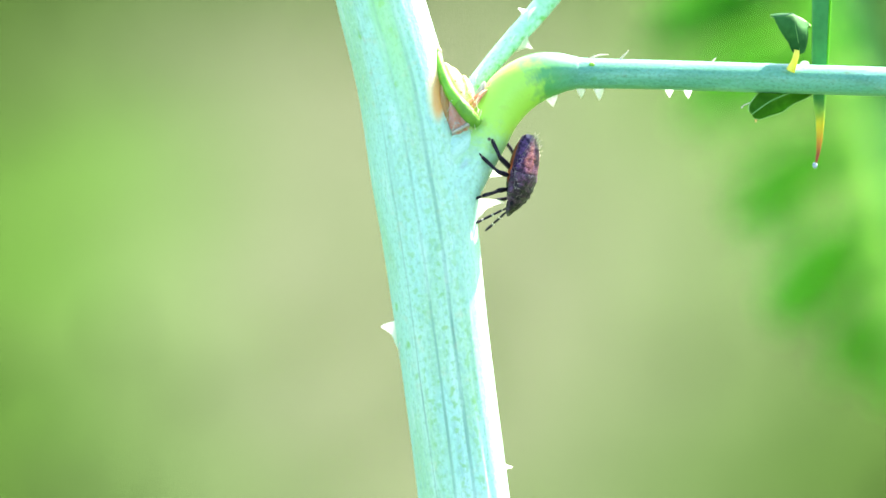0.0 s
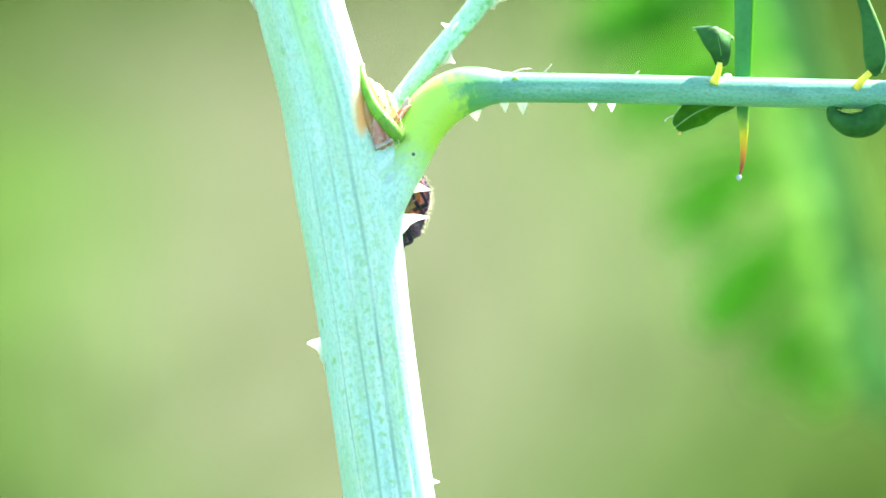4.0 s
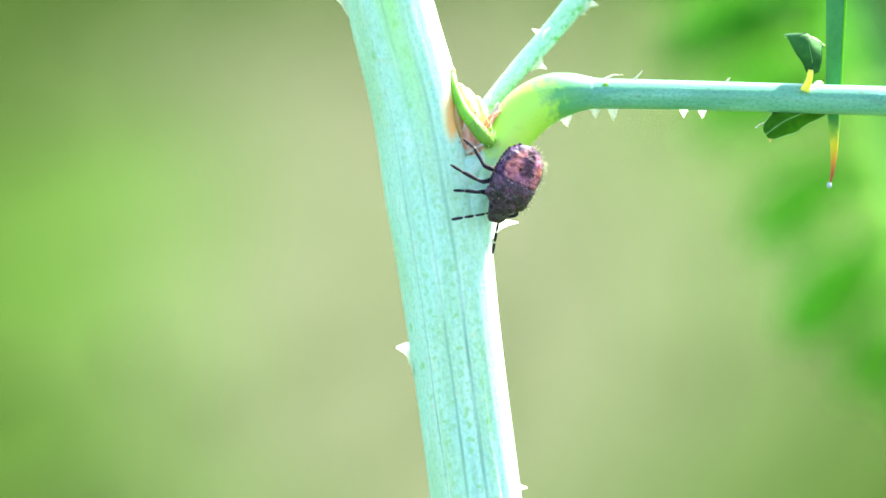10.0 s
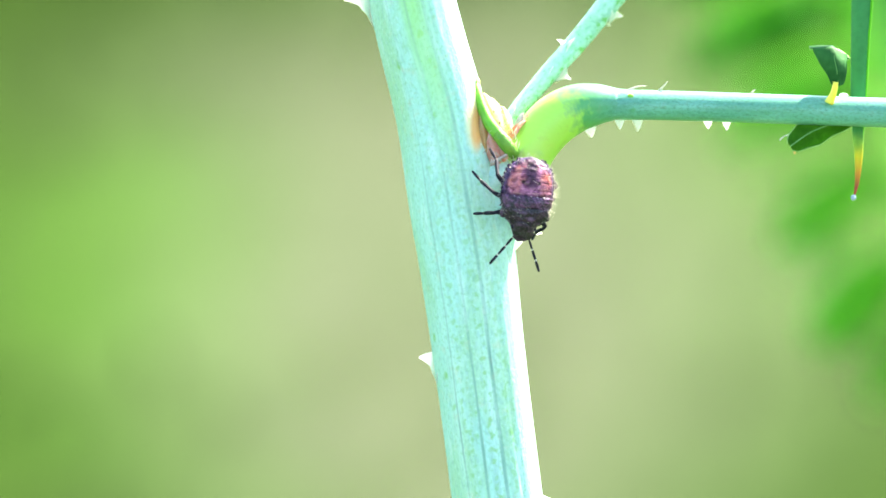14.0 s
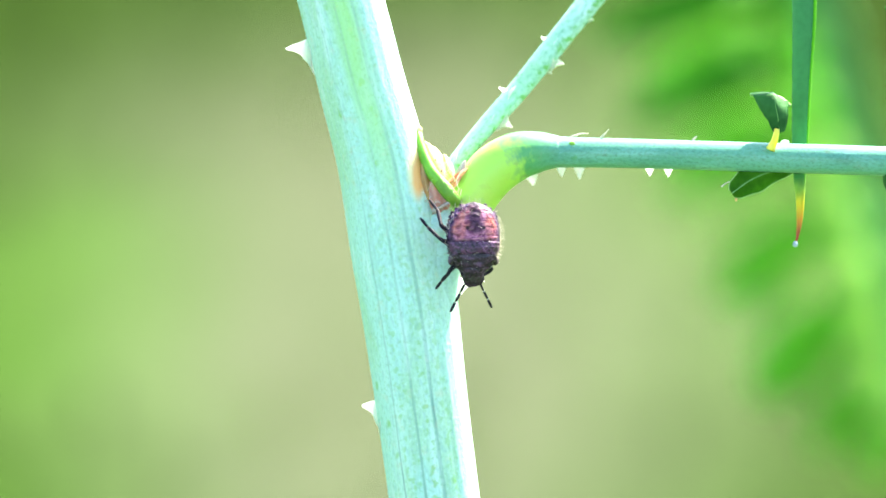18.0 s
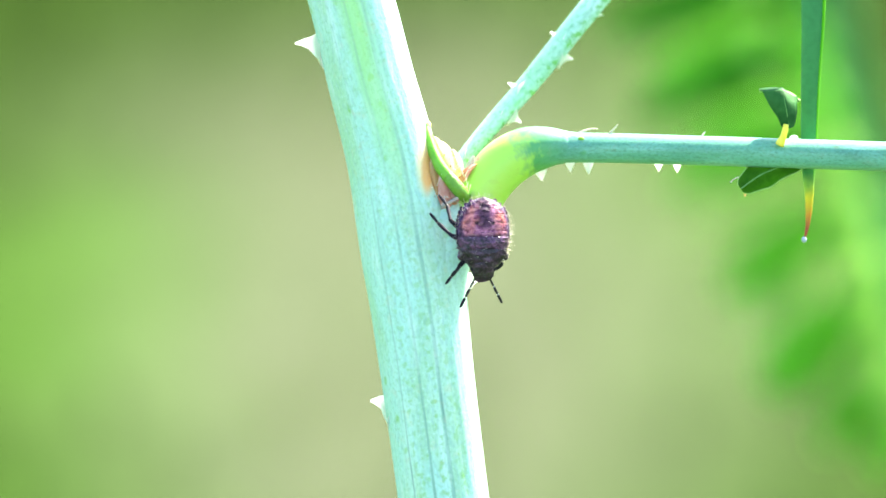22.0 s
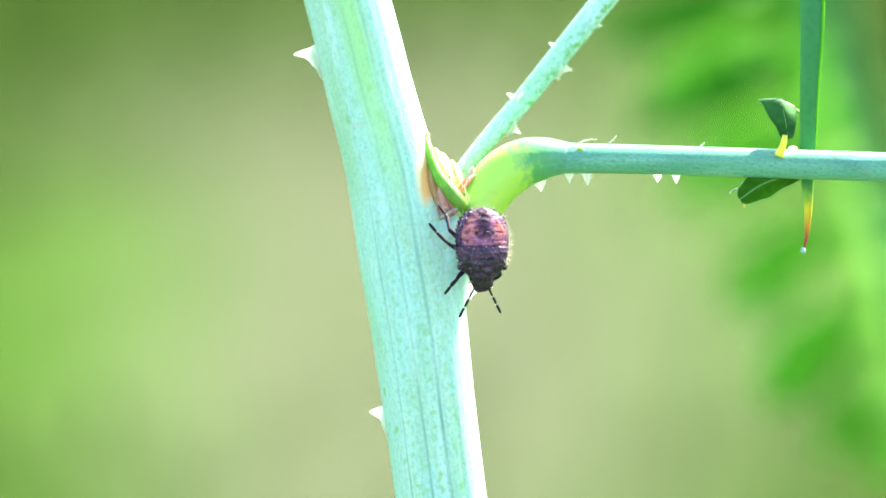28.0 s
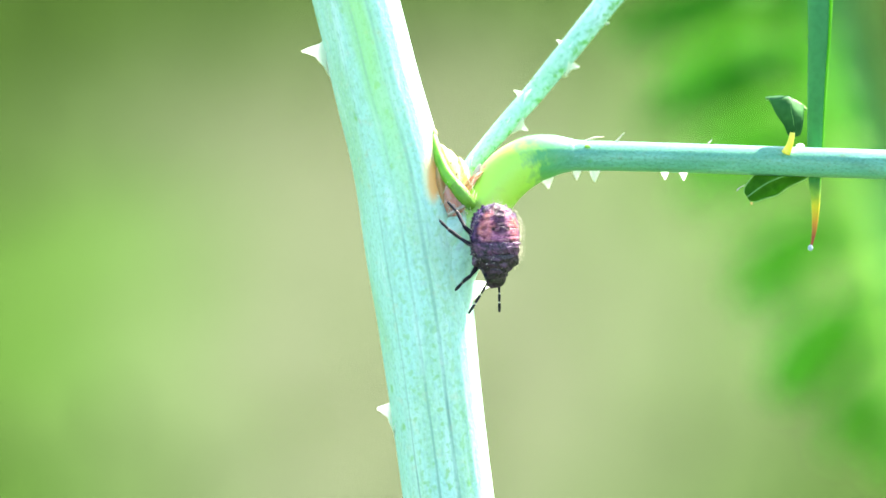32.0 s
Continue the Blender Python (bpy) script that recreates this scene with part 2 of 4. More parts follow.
DRY = plain("dry_bract", (0.42, 0.34, 0.30), (0.66, 0.58, 0.52), 0.8, 900, 0.0002)
LEAF = plain("dark_leaf", (0.03, 0.12, 0.004), (0.09, 0.28, 0.014), 0.7, 400, 0.0003, 0.0, 0.4)
DROP = plain("resin_drop", (0.30, 0.36, 0.45), (0.50, 0.56, 0.64), 0.15, 700, 0.00002)
LEAF_EDGE = plain("leaf_margin", (0.22, 0.46, 0.09), (0.34, 0.56, 0.15), 0.45, 700, 0.00005)
MIDRIB = plain("leaf_rib", (0.12, 0.32, 0.06), (0.20, 0.42, 0.10), 0.5, 700, 0.00005)
LEAF_BLUE = plain("bluish_leaf", (0.014, 0.075, 0.014), (0.038, 0.15, 0.03), 0.6, 300, 0.0002)
PETIOLE = plain("yellow_petiole", (0.70, 0.54, 0.03), (0.80, 0.66, 0.08), 0.45, 500, 0.00005, 0.3)
THORN = along("thorn_skin", [(0.0, (0.06, 0.245, 0.095)), (0.865, (0.055, 0.23, 0.05)), (0.895, (0.28, 0.45, 0.05)), (0.92, (0.78, 0.60, 0.03)), (0.953, (0.72, 0.30, 0.03)), (0.982, (0.42, 0.08, 0.04))])
# one leaf in several tones: sun and shade are put into these colours
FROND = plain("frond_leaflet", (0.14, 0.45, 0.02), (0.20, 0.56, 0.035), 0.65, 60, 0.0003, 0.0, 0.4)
FROND_SHADE = plain("frond_shaded", (0.035, 0.21, 0.004), (0.065, 0.30, 0.008), 0.65, 60, 0.0003, 0.0, 0.25)
FROND_DARK_SHADE = plain("frond_dark_shaded", (0.035, 0.17, 0.03), (0.06, 0.24, 0.05), 0.65, 60, 0.0003, 0.0, 0.2)
FROND_SUN = plain("frond_sunlit", (0.23, 0.49, 0.05), (0.31, 0.58, 0.08), 0.65, 60, 0.0003, 0.0, 0.3)
FROND_PALE = plain("frond_pale_lit", (0.19, 0.43, 0.06), (0.26, 0.50, 0.09), 0.65, 60, 0.0003, 0.0, 0.35)
FROND_TEAL = plain("frond_teal_shaded", (0.07, 0.27, 0.05), (0.12, 0.35, 0.08), 0.65, 60, 0.0003, 0.0, 0.25)
GRASS = plain("grass_blade", (0.030, 0.078, 0.008), (0.060, 0.110, 0.016), 0.6, 8, 0.001, 0.0, 0.3)
VIGNETTE_WEED = plain("vignette_weed", (0.010, 0.022, 0.003), (0.022, 0.041, 0.007), 0.8, 8, 0.001)
RUST = plain("rust_shell", (0.20, 0.05, 0.03), (0.42, 0.15, 0.10), 0.4, 1500, 0.0001)
MAUVE = plain("mauve_shell", (0.13, 0.06, 0.09), (0.30, 0.15, 0.19), 0.4, 1500, 0.0001)
BRACT = plain("hairy_bract", (0.74, 0.26, 0.18), (0.86, 0.54, 0.44), 0.7, 1000, 0.0002, 0.1, 0.4)
FLUFF = plain("white_hair", (0.80, 0.74, 0.68), (0.92, 0.88, 0.84), 0.5, 900, 0.00003, 0.0, 0.5)
LEG = plain("black_leg", (0.005, 0.004, 0.008), (0.028, 0.020, 0.038), 0.65, 2500, 0.00005)
BAND = plain("cream_band", (0.60, 0.55, 0.48), (0.75, 0.70, 0.62), 0.5, 2500, 0.00003)
ANKLE = plain("ankle_skin", (0.16, 0.11, 0.09), (0.32, 0.25, 0.20), 0.5, 2500, 0.00003)
HAIR = plain("pale_hair", (0.66, 0.58, 0.48), (0.82, 0.74, 0.64), 0.5, 900, 0.00003, 0.0, 0.3)


def ground_material():
    """Dry soil with drifts of short grass, clouded at three sizes, and dark patches that imitate lens vignetting."""
    m, n, l, b = shade("meadow_soil", 1.0, 0.0)
    v = coords(n)
    wide, mid, fine = noise_at(n, l, v, 1.1, 2), noise_at(n, l, v, 6, 4), noise_at(n, l, v, 60, 5)
    soil = ramp(n, l, mixed(n, l, 0.5, mid, fine), ((0.35, (0.063, 0.066, 0.041)), (0.62, (0.093, 0.096, 0.065))))
    grass = ramp(n, l, mixed(n, l, 0.5, mid, fine), ((0.35, (0.038, 0.086, 0.013)), (0.62, (0.062, 0.117, 0.024))))
    # darkest tone: the dimmed edges of the view, put into the ground colour
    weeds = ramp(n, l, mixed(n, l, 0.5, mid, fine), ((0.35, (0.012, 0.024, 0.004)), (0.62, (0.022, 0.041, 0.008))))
    drift, thicket = noise_at(n, l, v, 0.55, 3), noise_at(n, l, v, 0.42, 3, (1, 1, 5))
    far = n.new("ShaderNodeVectorMath")
    far.operation = "DISTANCE"
    l.new(v, far.inputs[0])
    far.inputs[1].default_value = (0, 3.7, 0)
    away = ramp(n, l, far.outputs["Value"], ((0.9, (0, 0, 0)), (1.0, (1, 1, 1))))
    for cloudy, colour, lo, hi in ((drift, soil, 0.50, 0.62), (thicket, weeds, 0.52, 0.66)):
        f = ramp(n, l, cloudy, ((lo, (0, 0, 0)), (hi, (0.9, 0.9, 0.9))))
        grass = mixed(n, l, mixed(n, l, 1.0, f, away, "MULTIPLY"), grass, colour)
    for spots, colour in (((BARE), soil), ((VIGNETTE_DARK), weeds)):
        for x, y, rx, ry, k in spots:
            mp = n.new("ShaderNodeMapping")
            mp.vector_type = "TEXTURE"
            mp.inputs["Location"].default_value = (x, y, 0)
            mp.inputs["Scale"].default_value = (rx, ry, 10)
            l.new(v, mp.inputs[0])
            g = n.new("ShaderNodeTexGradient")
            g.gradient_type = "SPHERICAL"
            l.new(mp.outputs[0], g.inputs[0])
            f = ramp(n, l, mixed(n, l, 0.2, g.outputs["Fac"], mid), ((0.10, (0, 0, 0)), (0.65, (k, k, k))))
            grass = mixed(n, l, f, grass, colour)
    l.new(grass, b.inputs["Base Color"])
    bump(n, l, b, fine, 0.6, 0.02)
    return m


# centre x, y, half widths, cover: bare earth, then dark patches standing in for lens vignetting
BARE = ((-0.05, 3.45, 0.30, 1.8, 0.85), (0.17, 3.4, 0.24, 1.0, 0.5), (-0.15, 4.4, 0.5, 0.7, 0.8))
VIGNETTE_DARK = ((-0.60, 4.9, 0.68, 1.3, 1.0), (0.05, 5.3, 1.2, 1.2, 0.9), (-0.52, 2.68, 0.46, 0.86, 1.0), (-0.58, 3.7, 0.32, 1.4, 0.75), (0.48, 2.68, 0.52, 0.92, 1.0), (0.0, 2.16, 0.9, 0.60, 0.6), (0.57, 4.55, 0.40, 1.4, 1.0))
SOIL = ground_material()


# ---- shaping helpers ----
def part(name, bm, material, parent, label=""):
    me = bpy.data.meshes.new(name)
    bm.to_mesh(me)
    bm.free()
    me.materials.append(material)
    for p in me.polygons:
        p.use_smooth = True
    ob = new(name, me)
    ob.parent = parent
    return tagged(ob, label) if label else ob


def curve(points, steps):
    """A smooth line through (place, radius) pairs: Catmull-Rom."""
    out = []
    for i in range(len(points) - 1):
        p = [points[max(0, min(len(points) - 1, i + k))] for k in (-1, 0, 1, 2)]
        for s in range(steps):
            t = s / steps
            w = (-t + 2 * t * t - t ** 3, 2 - 5 * t * t + 3 * t ** 3, t + 4 * t * t - 3 * t ** 3, -t * t + t ** 3)
            out.append((sum((q[0] * k for q, k in zip(p, w)), Vector()) / 2, sum(q[1] * k for q, k in zip(p, w)) / 2))
    return out + [points[-1]]


def sweep(points, steps=8, sides=16, profile=None, bm=None, flat=1.0, side=None, norm=False):
    """A tube along a smooth line. profile(angle, length) scales its radius; flat squashes it across side."""
    bm = bm or bmesh.new()
    uvs = bm.loops.layers.uv.verify()
    line = curve(points, steps)
    up = side or Vector((0, -1, 0))
    total = sum((b[0] - a[0]).length for a, b in zip(line, line[1:])) or 1
    rings, run = [], 0.0
    for i, (c, r) in enumerate(line):
        d = (line[min(i + 1, len(line) - 1)][0] - line[max(i - 1, 0)][0]).normalized()
        a = (up - d * up.dot(d)).normalized()
        b = d.cross(a)
        if i:
            run += (c - line[i - 1][0]).length
        ring = []
        for k in range(sides):
            w = 2 * math.pi * k / sides
            q = r * (profile(w, run) if profile else 1)
            ring.append(bm.verts.new(c + a * (q * flat * math.cos(w)) + b * (q * math.sin(w))))
        rings.append((ring, run))
    for (r0, v0), (r1, v1) in zip(rings, rings[1:]):
        for k in range(sides):
            j = (k + 1) % sides
            f = bm.faces.new((r0[k], r0[j], r1[j], r1[k]))
            rad = max(line[0][1], line[len(line) // 2][1]) * 2 * math.pi
            g = (k + sides // 2) % sides     # the seam of the skin lies at the back
            for lp, u, v in zip(f.loops, (g, g + 1, g + 1, g), (v0, v0, v1, v1)):
                lp[uvs].uv = (u / sides, v / total) if norm else (u / sides * rad, v)
    bm.faces.new(list(reversed(rings[0][0])))
    bm.faces.new(rings[-1][0])
    bmesh.ops.recalc_face_normals(bm, faces=bm.faces)
    return bm


def blob(scale, segs=24, rings=14, shape=None, bm=None, at=None):
    """A rounded body; shape(unit point) moves each point."""
    bm = bm or bmesh.new()
    made = bmesh.ops.create_uvsphere(bm, u_segments=segs, v_segments=rings, radius=1)["verts"]
    for v in made:
        q = shape(v.co.copy()) if shape else v.co
        v.co = Vector((q.x * scale[0], q.y * scale[1], q.z * scale[2]))
        if at:
            v.co = at @ v.co
    return bm


def prickle(base, tip, width, parent, hook=0.0, name="prickle"):
    """A broad-footed curved prickle from base to tip."""
    d = tip - base
    n = Vector((-d.z, 0, d.x)).normalized() * d.length * hook
    pts = [(base - d * 0.3, width * 2.0), (base - d * 0.08, width * 1.42), (base + d * 0.1, width * 0.92), (base + d * 0.34 + n * 0.5, width * 0.52), (base + d * 0.66 + n * 0.6, width * 0.28), (tip, width * 0.07)]
    return part(name, sweep(pts, 4, 10), PRICKLE, parent)


def leaf_blade(spine, width, fold=0.5, steps=14, curl=0.0, thick=0.00022, side=None, cup=False, blunt=1.0):
    """A leaf: a pointed oval along a smooth spine, folded at its midrib, with real thickness."""
    bm = bmesh.new()
    line = curve([(p, 0.0) for p in spine], steps)
    side = side or Vector((1, 0, 0))
    rows = []
    for i, (c, _) in enumerate(line):
        t = i / (len(line) - 1)
        d = (line[min(i + 1, len(line) - 1)][0] - line[max(i - 1, 0)][0]).normalized()
        s = (side - d * side.dot(d)).normalized()
        n = d.cross(s)
        w = width * (math.sin(math.pi * min(1, t ** blunt * 0.96 + 0.02)) ** (0.65 / blunt)) * (1.05 - 0.25 * t) * (1 + (blunt - 1) * 0.13 * math.sin(13 * t))
        if cup:
            w = width * (0.22 + 0.78 * t ** 0.8)
        row = []
        for k in range(-4, 5):
            q = k / 4
            lift = fold * abs(q) * w + curl * w * q * q + 0.03 * w * math.sin(9 * t + q * 3)
            row.append((bm.verts.new(c + s * (q * w) + n * lift), bm.verts.new(c + s * (q * w) + n * (lift - thick * (1.3 - abs(q))))))
        rows.append(row)
    for a, b in zip(rows, rows[1:]):
        for k in range(8):
            bm.faces.new((a[k][0], a[k + 1][0], b[k + 1][0], b[k][0]))
            bm.faces.new((a[k][1], b[k][1], b[k + 1][1], a[k + 1][1]))
        bm.faces.new((a[0][0], b[0][0], b[0][1], a[0][1]))
        bm.faces.new((a[8][0], a[8][1], b[8][1], b[8][0]))
    for row in (rows[0], rows[-1]):
        bm.faces.new([v[0] for v in row] + [v[1] for v in reversed(row)])
    bmesh.ops.recalc_face_normals(bm, faces=bm.faces)
    edges = [[(row[k][0].co + row[k][1].co) / 2 for row in rows] for k in (0, 8, 4)]
    if cup:
        edges.append([(v[0].co + v[1].co) / 2 for v in rows[-1]])
    return bm, edges


def leaf(name, spine, width, parent, material, label, fold=0.5, curl=0.0, side=None, rim=1.2, cup=False, blunt=1.0):
    bm, (e0, e1, mid, *top) = leaf_blade(spine, width, fold, 14, curl, side=side, cup=cup, blunt=blunt)
    ob = part(name, bm, material, parent, label)
    for e in (e0, e1, *top):
        r = 3.4 if e in top else rim
        part("margin", sweep([(p, r * U) for p in e[::3] + [e[-1]]], 3, 8), material if cup and e not in top else LEAF_EDGE, ob, "pale leaf margin" if not cup or e in top else "")
    part("midrib", sweep([(p - Vector((0, (1.6 if cup else 2) * U, 0)), (1.0 if cup else 1.3) * U) for p in mid[::3] + [mid[-1]]], 3, 6), MIDRIB, ob, "paler midrib")
    return ob


# ---- ground ----
bm = bmesh.new()
bmesh.ops.create_grid(bm, x_segments=40, y_segments=40, size=1)
for v in bm.verts:
    r = 3000 * max(abs(v.co.x), abs(v.co.y)) ** 4 + 0.1
    v.co = Vector((v.co.x * r, v.co.y * r + 3.5, 0))
tagged(part("ground", bm, SOIL, None), "dry meadow soil with short grass, lens vignetting put into its darker patches", "ground", kind="structure")

# ---- the thorny plant ----
FOOT = Vector((0.075, 0.0, -1.05))
plant = tagged(new("thorny_plant"), "pale blue-green prickly shrub stem with side shoots", "plant")
plant.matrix_world = M @ Matrix.Translation(FOOT)


def grown(name, bm, material, label=""):
    ob = part(name, bm, material, plant, label)
    ob.matrix_basis = Matrix.Translation(-FOOT)
    return ob


BOSS = 1.0825                   # height of the swelling under the fork, along the stem


def ribs(w, run):
    """A gently five-sided stem with grooves that wander along it."""
    grooves = sum(0.028 * math.exp(-((((w - g - 0.5 * math.sin(14 * run + g)) + math.pi) % (2 * math.pi) - math.pi) / 0.045) ** 2) for g in (-0.75, -0.12, 0.35, 2.2, 3.6))
    swell = 0.10 * math.exp(-((run - BOSS) / 0.0075) ** 2) * max(0.0, math.sin(w + 0.15)) ** 1.5
    return 1 + swell - grooves + 0.012 * math.cos(5 * w + 8 * run) + 0.005 * math.cos(13 * w + 30 * run) + 0.003 * math.cos(23 * w - 55 * run)


stem = grown("main_stem", sweep([
    (FOOT + Vector((0, 0, -0.03)), 112 * U), (pt(1500, 9000), 100 * U), (pt(960, 2300), 86 * U), (pt(835, 1350), 82 * U), (pt(773, 867), 80 * U), (pt(735, 585), 83 * U),
    (pt(711, 440), 84 * U), (pt(683, 285), 80 * U), (pt(645, 140), 77 * U), (pt(606, -15), 75 * U), (pt(500, -400), 72 * U), (pt(320, -1000), 66 * U), (pt(60, -2000), 40 * U), (pt(-120, -2800), 12 * U)],
    20, 120, ribs), STEM, "pale mint waxy stem with fine lengthwise grooves")
for base, tip, w, hook in (
    ((552, 82), (510, 81), 24, -0.06), ((682, 722), (645, 716), 31, -0.06), ((812, 440), (864, 446), 27, 0.06), ((808, 504), (862, 494), 21, 0.09),
    ((852, 962), (877, 964), 14, 0.0), ((892, 1240), (940, 1236), 22, 0.1), ((500, -190), (458, -195), 22, -0.1)):
    far = 34 if tip[0] < base[0] else 3
    prickle(pt(*base, far), pt(*tip, far + 8), w * U, stem, hook)

lower = grown("lower_branch", sweep([
    (pt(790, 665, -8), 14 * U), (pt(783, 590, -16), 31 * U), (pt(776, 530, -22), 39 * U), (pt(775, 482, -22), 44 * U), (pt(785, 446, -17), 47 * U), (pt(803, 412, -11), 47 * U), (pt(823, 378, -7), 46 * U), (pt(848, 335, -3), 44 * U),
    (pt(880, 297, 1), 45 * U), (pt(918, 274, 4), 43 * U), (pt(955, 266, 5), 37 * U), (pt(985, 265, 5), 30 * U), (pt(1012, 266, 5), 27 * U), (pt(1150, 269, 3), 26 * U), (pt(1536, 281, -4), 26 * U), (pt(1900, 294, -10), 25 * U), (pt(2600, 330, -20), 22 * U), (pt(3600, 420, -30), 8 * U)],
    14, 32, lambda w, run: 1 + 0.012 * math.cos(7 * w + 20 * run)), TWIG, "teal waxy side branch with downward prickles")
grown("fork_collar", sweep([(pt(728, 480, -30), 24 * U), (pt(744, 446, -28), 38 * U), (pt(766, 412, -22), 44 * U), (pt(792, 388, -14), 42 * U), (pt(815, 366, -8), 30 * U)], 10, 28, lambda w, run: 1 + 0.02 * math.cos(3 * w + 400 * run)), SADDLE, "smooth pale collar under the fork")
for base, tip, w in (((945, 297), (950, 324), 16), ((999, 287), (1000, 309), 11), ((1031, 287), (1032, 313), 12), ((1156, 289), (1157, 308), 10), ((1189, 289), (1190, 310), 10)):
    deep = 42 if w > 14 else 33
    a, b = pt(*base, deep), pt(*tip, deep + 10)
    part("prickle", sweep([(a.lerp(b, -0.25), w * U), (a, w * U), (a.lerp(b, 0.5), w * 0.6 * U), (b, w * 0.08 * U)], 4, 10), PRICKLE, lower)
for a, b, c in (((1012, 241), (1030, 234), (1047, 233)), ((1068, 241), (1076, 233), (1083, 225)), ((1231, 245), (1235, 241), (1238, 238))):
    part("hair", sweep([(pt(*a), 2.2 * U), (pt(*b), 1.6 * U), (pt(*c), 0.6 * U)], 4, 6), HAIR, lower)
for base, tip in (((897, 316), (908, 321)), ((858, 382), (867, 387)), ((876, 350), (884, 354))):
    prickle(pt(*base, 6), pt(*tip, 6), 6 * U, lower)
part("scar", blob((6 * U, 2 * U, 6 * U), 12, 8, at=Matrix.Translation(pt(1017, 253, -17))), BUD, lower, "small olive scar")

upper = grown("upper_branch", sweep([
    (pt(770, 350, 40), 12 * U), (pt(808, 288, 62), 14 * U), (pt(868, 216, 86), 17 * U), (pt(928, 148, 108), 19 * U), (pt(1040, 8, 150), 21 * U), (pt(1200, -190, 240), 22 * U), (pt(1500, -560, 400), 21 * U), (pt(2000, -1150, 700), 14 * U)],
    14, 24, lambda w, run: ribs(w, run + 2)), SHOOT, "pale green side shoot with small prickles")
for base, tip, w in (((906, 158), (889, 148), 11), ((990, 101), (1007, 105), 13), ((972, 117), (985, 122), 9), ((900, 211), (914, 220), 11), ((874, 204), (863, 198), 9), ((983, 67), (965, 56), 11),
                     ((1043, 22), (1061, 25), 13), ((1085, -70), (1070, -78), 11), ((810, 278), (799, 276), 8)):
    deep = 62 + (base[0] - 808) * 0.38
    prickle(pt(*base, deep), pt(*tip, deep), w * U, upper)

# bud and scales in the fork
bud = grown("bud", sweep([(pt(786, 323, -60), 11.5 * U), (pt(769, 302, -59), 11 * U), (pt(755, 272, -48), 9.5 * U), (pt(747, 244, -36), 7.5 * U), (pt(745, 223, -27), 2 * U)], 8, 14), BUD, "curved green bud")
part("bud_stalk", sweep([(pt(814, 356, -54), 11 * U), (pt(802, 343, -62), 12.5 * U), (pt(790, 328, -62), 12.5 * U), (pt(777, 312, -60), 10 * U)], 6, 14), STALK, bud, "olive green bud stalk")
part("bud_tip", blob((5 * U, 5 * U, 8 * U), 12, 8, at=Matrix.Translation(pt(747, 228, -28))), SCALE_Y, bud, "pale bud tip")
for foot, tip, y, wide, mat, label in (
    ((790, 322), (757, 248), -20, 15, SCALE_Y, "cream papery bud scale"), ((800, 326), (770, 256), -10, 14, SCALE_Y, "cream papery bud scale"), ((806, 318), (790, 270), -6, 10, SCALE_Y, "cream papery bud scale"),
    ((764, 352), (752, 288), -57, 8, SCALE_O, "orange bud scale against the stem"), ((782, 374), (768, 316), -58, 20, BRACT, "hairy pinkish bract"), ((794, 368), (786, 330), -56, 15, BRACT, "hairy pinkish bract"),
    ((772, 372), (760, 304), -52, 6, SCALE_R, "rust-red bud scale"), ((780, 366), (778, 318), -48, 7, SCALE_R, "rust-red bud scale"), ((796, 324), (832, 296), -30, 6, SCALE_R, "rust-red bud scale"),
    ((800, 336), (822, 306), -36, 5, SCALE_R, "rust-red bud scale"), ((764, 338), (756, 300), -54, 5, SCALE_R, "rust-red bud scale"), ((786, 362), (790, 334), -52, 5, SCALE_R, "rust-red bud scale"), ((770, 376), (800, 354), -54, 5, DRY, "dry grey bract"), ((808, 328), (828, 282), -24, 8, DRY, "dry grey bract")):
    a, b = pt(*foot, y), pt(*tip, y)
    bm, _ = leaf_blade([a, a.lerp(b, 0.5) + Vector((0, -5 * U, 0)), b], wide * U, 0.35, 8, 0.2, 2.5 * U, Vector((b.z - a.z, 0.2 * U, a.x - b.x)))
    grown("bud_scale", bm, mat, label)
for k in range(55):
    a = pt(756 + random.random() * 62, 306 + random.random() * 66, -58 - random.random() * 10)
    part("bract_hair", sweep([(a, 0.6 * U), (a + Vector((random.uniform(-9, 9), -6, random.uniform(-6, 16))) * U, 0.3 * U)], 2, 4), FLUFF, bud)
for k in range(14):
    t = random.uniform(0.55, 1.0)
    a = pt(752 + 46 * t, 240 + 64 * t, -12 - 10 * random.random())
    part("scale_hair", sweep([(a, 0.4 * U), (a + Vector((random.uniform(2, 11), random.uniform(-6, 6), random.uniform(0, 9))) * U, 0.2 * U)], 2, 4), FLUFF, bud)
for x, z, r in ((763, 268, 1.8), (769, 288, 3.0), (776, 280, 1.6), (786, 300, 2.0)):
    part("speck", blob((r * U, 2 * U, r * 1.5 * U), 8, 6, at=Matrix.Translation(pt(x, z, -29 + (x - 760) * 0.25))), RUST, bud, "brown speck on the scale")
grown("dry_fibre", sweep([(pt(770, 372, -62), 2.5 * U), (pt(796, 358, -64), 3.4 * U), (pt(812, 346, -58), 2 * U)], 5, 8), DRY, "dry grey fibre")

